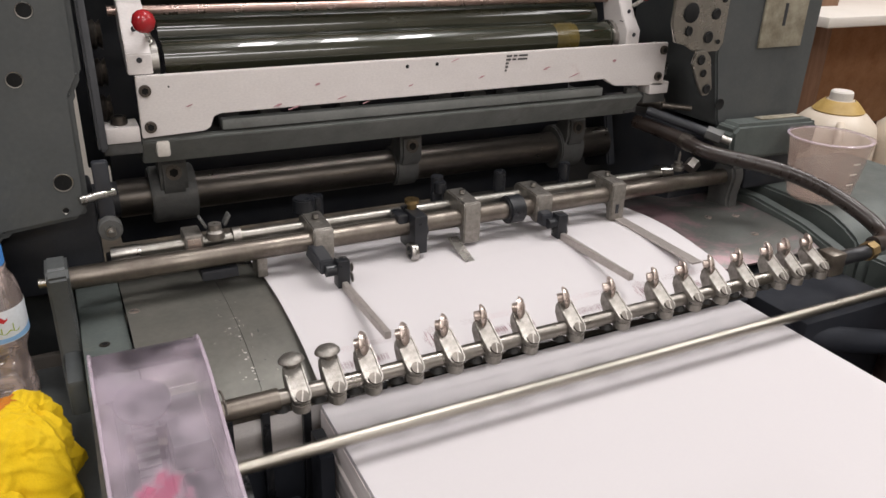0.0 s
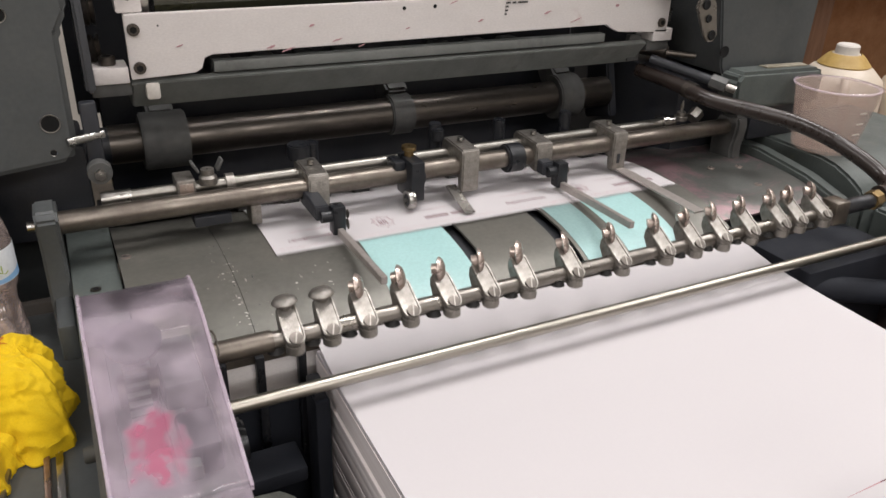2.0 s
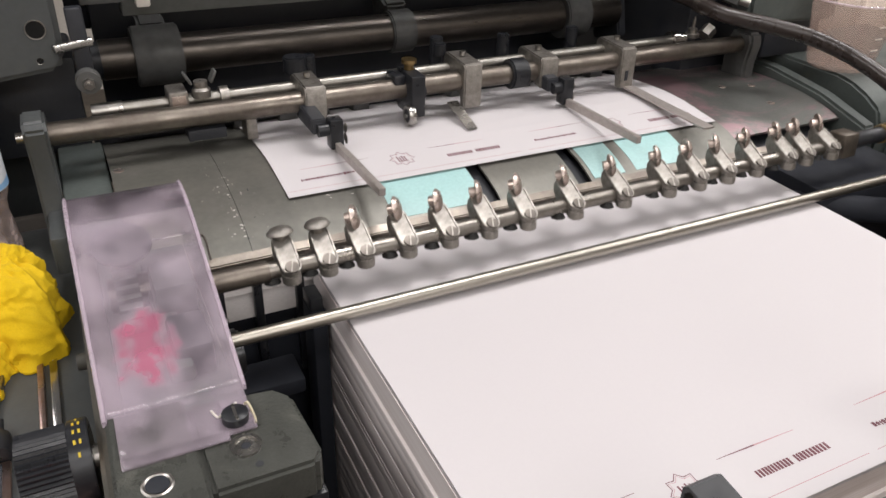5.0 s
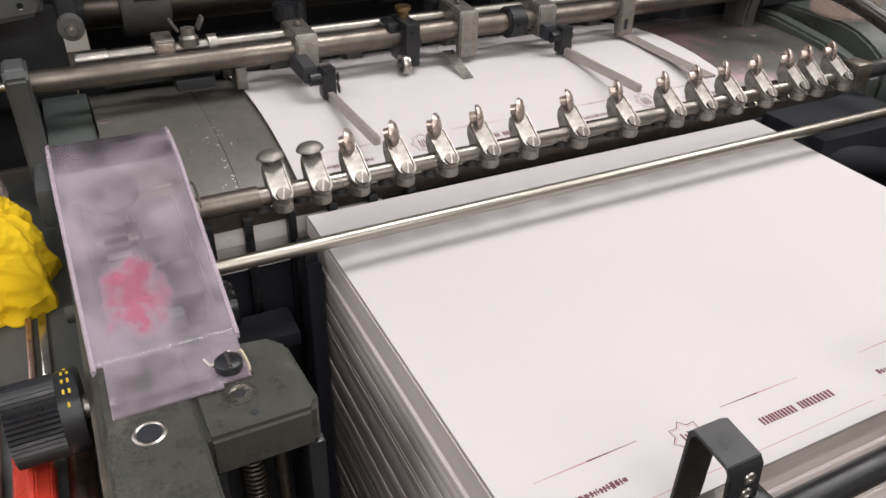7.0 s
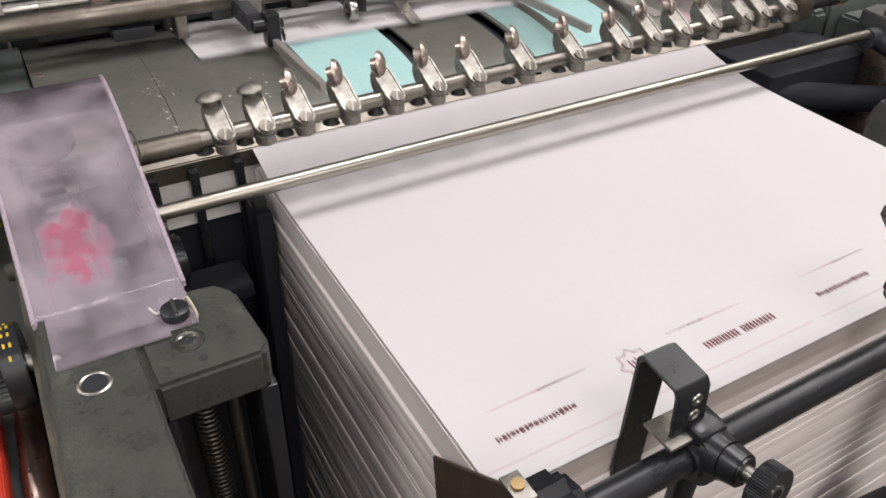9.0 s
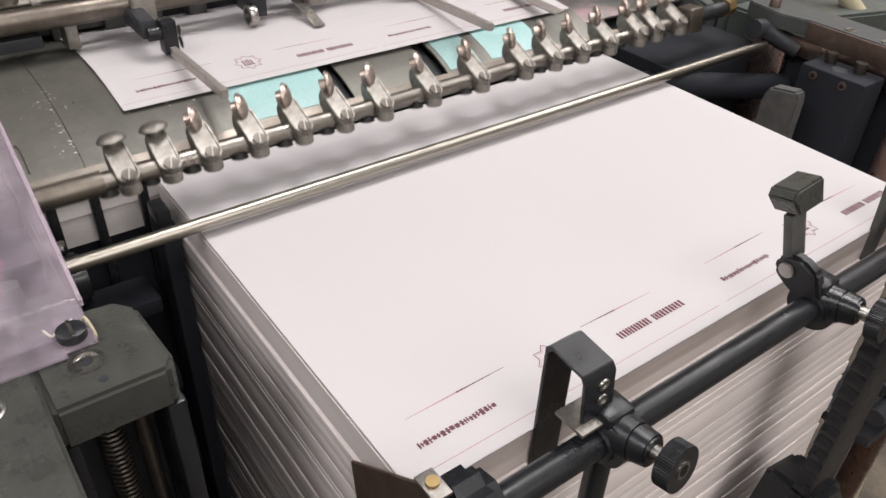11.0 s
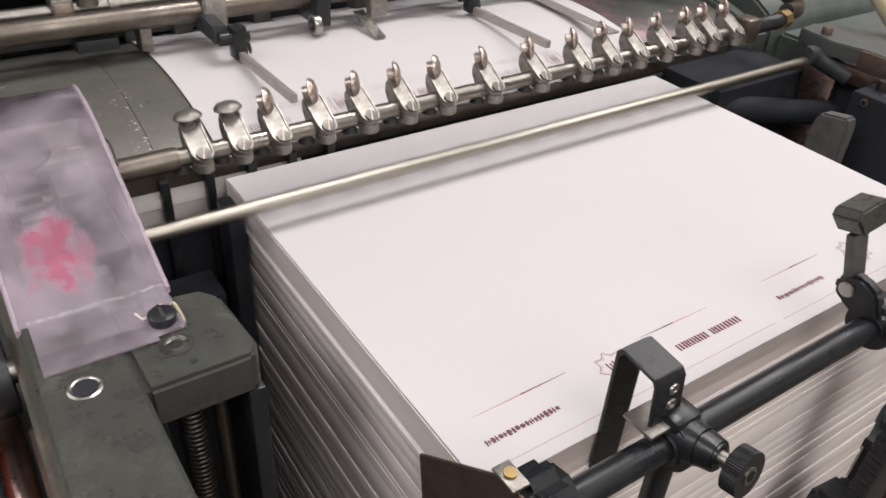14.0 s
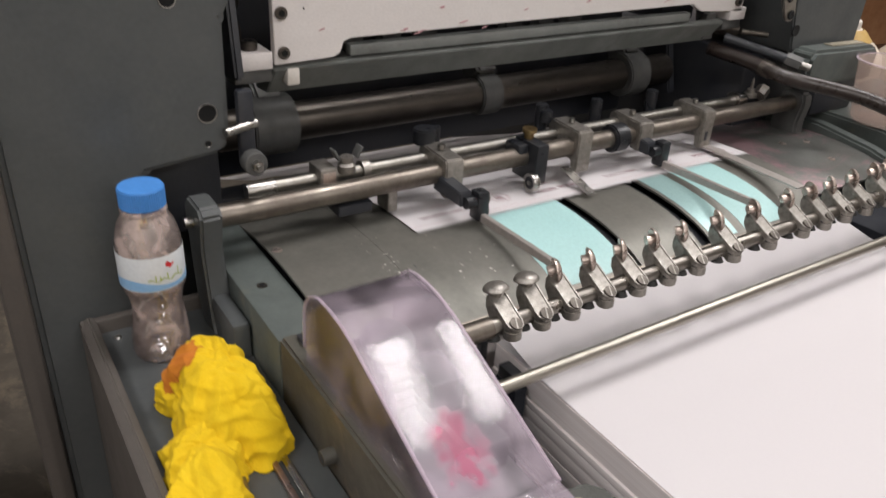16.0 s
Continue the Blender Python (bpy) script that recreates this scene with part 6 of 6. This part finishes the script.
# ---- the far side of the feeder ----
def far_side():
    t = thing("feeder_side_rail", (0.575, 0.12, -0.4), "worn steel side rail over a slotted plate", "machine frame")
    part("rail", prism([(0.5600, 0.255), (0.5520, 0.215), (0.5600, 0.190), (0.5600, -0.16), (0.5960, -0.16), (0.5960, 0.235), (0.585, 0.258)], "z", 0.0240, 0.0380, 0.001), GREY_PAINT, t)
    part("rail_face", box(0.5570, 0.5596, -0.16, 0.190, 0.0200, 0.0376, 0.0006), COPPER_RUST, t, "rust-brown bare rail edge")
    for y in (0.157, 0.124, 0.02):
        s = part("screw", lathe([(0.0052, 0.0), (0.0050, 0.0009), (0.0030, 0.0009), (0.0001, 0.0006)], (0.5690, y, 0.0380), "z", 20), STEEL, t)
        part("slot", box(0.5656, 0.5724, y - 0.0005, y + 0.0005, 0.0389, 0.0391, 0), DARK, s)
    part("end_bolt", lathe([(0.005, 0), (0.005, 0.006), (0.0042, 0.007), (0.0001, 0.007)], (0.566, 0.232, 0.038), "z", 18), COPPER_RUST, t)
    # plate with rounded windows, built of its uprights and lintels
    for y0, y1 in ((0.070, 0.095), (-0.020, 0.004), (-0.100, -0.075), (0.205, 0.24)):
        part("upright", box(0.5600, 0.5680, y0, y1, -0.45, 0.0200, 0.002), PINK_STEEL, t, "stained bare steel upright")
    part("lintel", box(0.5602, 0.5678, -0.16, 0.205, 0.0040, 0.0196, 0.001), PINK_STEEL, t)
    part("outer_skin", box(0.5700, 0.5750, 0.09, 0.24, -0.80, 0.0100, 0.001), NAVY, t)
    # dark sheet added behind the windows to stand for the shade inside
    part("window_dark_fill", box(0.5700, 0.5750, -0.16, 0.0898, -0.16, 0.0100, 0.001), NAVY, t)
    for y0, s in ((0.095, 1), (0.070, -1), (0.004, 1), (-0.020, -1)):
        part("arch_corner", prism([(y0, 0.0042), (y0, -0.012), (y0 + 0.0016 * s, -0.0055), (y0 + 0.0055 * s, -0.0005), (y0 + 0.012 * s, 0.0018), (y0 + 0.012 * s, 0.0042)], "x", 0.5604, 0.5676), PINK_STEEL, t)
    part("rod_socket", tube([(0.535, 0.2280, 0.0230), (0.548, 0.2270, 0.0215), (0.560, 0.215, 0.0140), (0.566, 0.195, 0.0080)], 0.0088), DARK, t)
    blk = part("black_block", box(0.5230, 0.5560, 0.108, 0.168, -0.30, 0.0150, 0.003), NAVY, t, "black guide block")
    for y in (0.127, 0.154):
        part("pin", cyl((0.545, y, 0.015), (0.545, y, 0.024), 0.0050, seg=18), DARK_STEEL, blk)
        screw(blk, (0.523, y, 0.008), 0.0036, 0.0016, (-1, 0, 0), "bolt", material=COPPER_RUST)
    part("inset", lathe([(0.007, 0), (0.006, 0.0008), (0.0001, 0.0006)], (0.536, 0.140, 0.015), "z", 20), DARK, blk)
    part("side_shoe", prism([(0.174, -0.30), (0.174, -0.010), (0.169, 0.000), (0.145, 0.004), (0.142, -0.004), (0.142, -0.30)], "x", 0.486, 0.500, 0.002), IRON, t, "grey steel side shoe")
    part("dark_web", box(0.440, 0.568, 0.24, 0.31, -0.6, 0.0, 0.002), NAVY, t)
    part("cross_tube", cyl((0.430, 0.262, -0.020), (0.565, 0.200, -0.030), 0.012, seg=20), NAVY, t)


def far_clutter():
    g = thing("switch_box", (0.60, 0.45, 0.06), "green-grey enamelled switch box with a worn tag", "switch box")
    part("body", prism([(0.512, 0.090), (0.510, 0.122), (0.518, 0.130), (0.636, 0.127), (0.644, 0.119), (0.642, 0.086)], "y", 0.428, 0.4575, 0.004), GREEN_PAINT, g)
    tag = part("tag", box(0.562, 0.626, 0.439, 0.451, 0.1284, 0.1296, 0.0004, m=Matrix.Translation((0.594, 0, 0.129)) @ Matrix.Rotation(radians(1.4), 4, "Y") @ Matrix.Translation((-0.594, 0, -0.129))), TAG, g, "worn blank metal tag")
    for x in (0.567, 0.621):
        part("rivet", lathe([(0.002, 0), (0.0001, 0.0008)], (x, 0.445, 0.1296 - 0.025 * (x - 0.594)), "z", 10), STEEL, tag)
    part("bracket", box(0.55, 0.63, 0.436, 0.455, 0.0500, 0.0900, 0.002), DARK, g)
    cx, cy, cz = 0.6100, 0.385, 0.0511
    c = thing("plastic_cup", (cx, cy, cz), "stained clear plastic measuring cup with pouring lip", "cup")
    outer = [(0.0001, 0.0), (0.0295, 0.0), (0.0325, 0.003), (0.0410, 0.0651), (0.0430, 0.0681), (0.0415, 0.0691)]
    inner = [(0.0395, 0.0631), (0.0310, 0.004), (0.0001, 0.0025)]
    bm = bmesh.new()
    lathe(outer + inner, (cx, cy, cz), "z", 40, bm)
    for v in bm.verts:
        if v.co.z - cz > 0.0591:
            a = math.atan2(v.co.y - cy, v.co.x - cx)
            k = 1 + 0.14 * max(0, math.cos(a + 0.55)) ** 12
            v.co.x, v.co.y = cx + (v.co.x - cx) * k, cy + (v.co.y - cy) * k
    part("body", bm, CUP, c)
    part("rim", lathe([(0.0410, 0.0676), (0.0438, 0.0683), (0.0440, 0.0695), (0.0420, 0.0703)], (cx, cy, cz), "z", 40), HOOD_EDGE, c)
    for k in range(3):
        hh = 0.0691 * (0.35 + 0.17 * k)
        rr = 0.0325 + 0.0085 * hh / 0.0691
        part("scale_mark", box(cx - 0.005, cx + 0.005, cy - rr - 0.0006, cy - rr + 0.0002, cz + hh, cz + hh + 0.0012, 0), WHITE_SHELF, c)
    h = thing("air_hose", (0.6, 0.4, 0.03), "thick glossy brown-black rubber air hose", "hose")
    part("hose", tube([(0.452, 0.520, 0.118), (0.466, 0.470, 0.1120), (0.476, 0.430, 0.1050), (0.508, 0.398, 0.0985), (0.538, 0.370, 0.0910), (0.560, 0.338, 0.0795), (0.570, 0.305, 0.0670), (0.5715, 0.280, 0.0560), (0.556, 0.264, 0.0530), (0.5376, 0.2620, 0.0539)], 0.0078, seg=18), HOSE, h)
    part("clip", cyl((0.4690, 0.4600, 0.1102), (0.4720, 0.4480, 0.1080), 0.0092, seg=18), DARK_STEEL, h)
    v = thing("valve_fittings", (0.49, 0.5, 0.1), "steel fittings and nuts on the pipe by the frame", "machine part")
    part("barrel", cyl((0.440, 0.530, 0.1450), (0.480, 0.510, 0.1380), 0.0080, seg=20, bevel=0.001), DARK_STEEL, v)
    part("elbow", tube([(0.455, 0.505, 0.1330), (0.474, 0.470, 0.1260), (0.490, 0.443, 0.1200)], 0.0052), DARK, v)
    part("nut", cyl((0.489, 0.446, 0.1205), (0.498, 0.432, 0.1165), 0.0078, seg=6), IRON, v)
    part("tip", cyl((0.498, 0.432, 0.1165), (0.504, 0.424, 0.1140), 0.0042, seg=14), STEEL, v)
    part("pin", cyl((0.462, 0.492, 0.1420), (0.492, 0.478, 0.1390), 0.0034, seg=12), DARK_STEEL, v)
    part("bracket", box(0.430, 0.446, 0.515, 0.522, 0.130, 0.158, 0.001), IRON, v)
    f = thing("frame_stretcher", (0.52, -0.02, -0.2), "dark machine stretcher bars below the far rail", "machine part")
    part("ledge", box(0.462, 0.560, -0.075, 0.006, -0.197, -0.187, 0.002), DARK, f)
    part("bar", cyl((0.44, -0.03, -0.205), (0.70, -0.03, -0.205), 0.008, seg=18), DARK, f)
    part("lower_ledge", box(0.465, 0.540, -0.030, 0.040, -0.262, -0.250, 0.002), DARK, f)
    part("post", box(0.535, 0.556, 0.012, 0.030, -0.80, -0.16, 0.002), DARK, f)
    k = thing("hand_rag", (0.505, -0.03, -0.187), "crumpled grey-green rag lying below the far side", "cloth", "grey-green rags")
    part("cloth", crumpled((0.512, -0.034, -0.155), (0.030, 0.032, 0.034), 5.2, 0.34, 1.8, -0.187), CLOTH_GREY, k, smooth=80)
    k2 = thing("hand_rag", (0.500, -0.002, -0.25), "small grey-green rag stuffed under a machine ledge", "cloth", "grey-green rags")
    part("cloth", crumpled((0.500, -0.002, -0.228), (0.020, 0.018, 0.026), 8.3, 0.40, 2.0, -0.25), CLOTH_GREY, k2, smooth=80)
    s = thing("paper_offcut", (1.334, 0.118, -0.8), "white paper offcut lying on the dirty floor", "paper")
    part("sheet", box(1.314, 1.424, 0.058, 0.148, -0.799, -0.798, 0), PAPER, s)
    for y0 in (0.08, -0.06):
        q = thing("plastic_pipe", (0.72, y0, 0.0), "curved yellowish plastic pipe beyond the rail", "pipe", "plastic pipes")
        part("pipe", tube([(0.66, y0 + 0.22, 0.10), (0.70, y0 + 0.16, 0.03), (0.76, y0 + 0.10, -0.06), (0.82, y0, -0.25), (0.84, y0 - 0.05, -0.8)], 0.0085), CREAM, q)
    w = thing("floor_machine_casing", (-0.62, 0.7, -0.8), "brown-grey machine casing standing on the floor", "machine casing")
    part("casing", box(-0.95, -0.42, 0.55, 1.3, -0.80, 0.02, 0.01), SHADOW_GREY, w)
    part("pedal_arm", cyl((-0.52, 0.49, -0.05), (-0.38, 0.47, -0.07), 0.014, seg=18), IRON, w)
    part("knob", cyl((-0.46, 0.545, -0.10), (-0.46, 0.52, -0.10), 0.035, seg=24, bevel=0.004), GREEN_PAINT, w)


# ---- motion ----
BAR_WAY = [(0.0, 0.0000, -0.0023, 0), (0.1, -0.0005, -0.0111, -5), (0.2, 0.0002, -0.0247, -7), (0.3, 0.0017, -0.0224, -7), (0.35, 0.0015, -0.0196, -5), (0.4, 0.0000, -0.0068, 0), (0.5, 0.0076, 0.0002, -8), (0.6, 0.0181, 0.0012, -26), (0.7, 0.0111, -0.0004, -4)]

# the gripper shaft rocks back and forth
SHAFT_WAY = [(0.0, 0), (0.1, -14), (0.2, -62), (0.3, -88), (0.4, -84), (0.5, -46), (0.6, -8), (0.7, 0)]

# the rod drops onto the pile and lifts again in each cycle
ROD_WAY = [(0.0, 0.0, 0.0), (0.1, -0.007, -0.0145), (0.2, -0.0085, -0.0138), (0.3, -0.006, -0.0138), (0.36, -0.005, -0.0115), (0.4, -0.001, -0.001), (0.5, 0.001, 0.004), (0.6, 0.004, 0.0065), (0.7, 0.0005, 0.002)]


def motions():
    x, y, z = BASE[BAR]
    rows = []
    for k in range(-1, 22):
        for ph, dy, dz, turn in BAR_WAY:
            t = k * CYCLE + ph
            if -0.2 < t < 16.3:
                rows.append((t, pose(x, y + dy, z + dz, turn)))
    walk(BAR, [r for r in rows if r[0] >= 0] if rows[0][0] >= 0 else [(0.0, pose(x, y, z + BAR_WAY[0][2]))] + [r for r in rows if r[0] > 0.01])
    x, y, z = BASE[HOLD_DOWN]
    walk(HOLD_DOWN, [(k * CYCLE + ph, pose(x, y + dy, z + dz)) for k in range(21) for ph, dy, dz in ROD_WAY])
    x, y, z = BASE[GRIPPER]
    walk(GRIPPER, [(k * CYCLE + ph, pose(x, y, z, turn)) for k in range(21) for ph, turn in SHAFT_WAY])
    marks = sorted({0.30} | {p for p, _ in TRAVEL} | {p for p, _ in LIFT})
    for k, sheet, parts in SHEETS:
        off = (16 - k) * STEP
        for panel, a, b in parts:
            keys = []
            def place(tau):
                go, up = between(TRAVEL, tau), between(LIFT, tau)
                y0, z0 = on_run(a + go)
                y1, z1 = on_run(b + go)
                z0, z1 = z0 * up, z1 * up
                fall = off * min(1.0, max(0.0, (tau - 0.80) / 0.15))
                return pose(0, (y0 + y1) / 2, (z0 + z1) / 2 - fall, math.degrees(math.atan2(z1 - z0, y1 - y0)))
            start = CYCLE * k
            keys.append((0.0, place(0.0 - start)))
            for tau in marks:
                t = start + tau
                if 0.02 < t < 16.2:
                    keys.append((t, place(tau)))
            if keys[-1][0] < 16.0:
                keys.append((16.0, place(16.0 - start)))
            seen = set()
            walk(panel, [r for r in keys if not (frame(r[0]) in seen or seen.add(frame(r[0])))])


room()
shelf_bay()
jug(1.05, 0.70, -0.140, 0.79, "milky plastic jug with yellow collar and white cap")
jug(1.165, 0.625, -0.140, 0.78, "milky plastic jug standing beside another jug")
left_frame()
right_frame()
ink_unit()
GRIPPER = transfer_shaft()
lay_mechanism()
side_stud()
feed_board()
guide_bar()
BAR = suction_bar()
HOLD_DOWN = pile_guides()
paper_stack()
paper_sheets()
guard()
operator_side()
tray()
bottle()
cleaning_cloth()
tools()
back_stops()
far_side()
far_clutter()
motions()
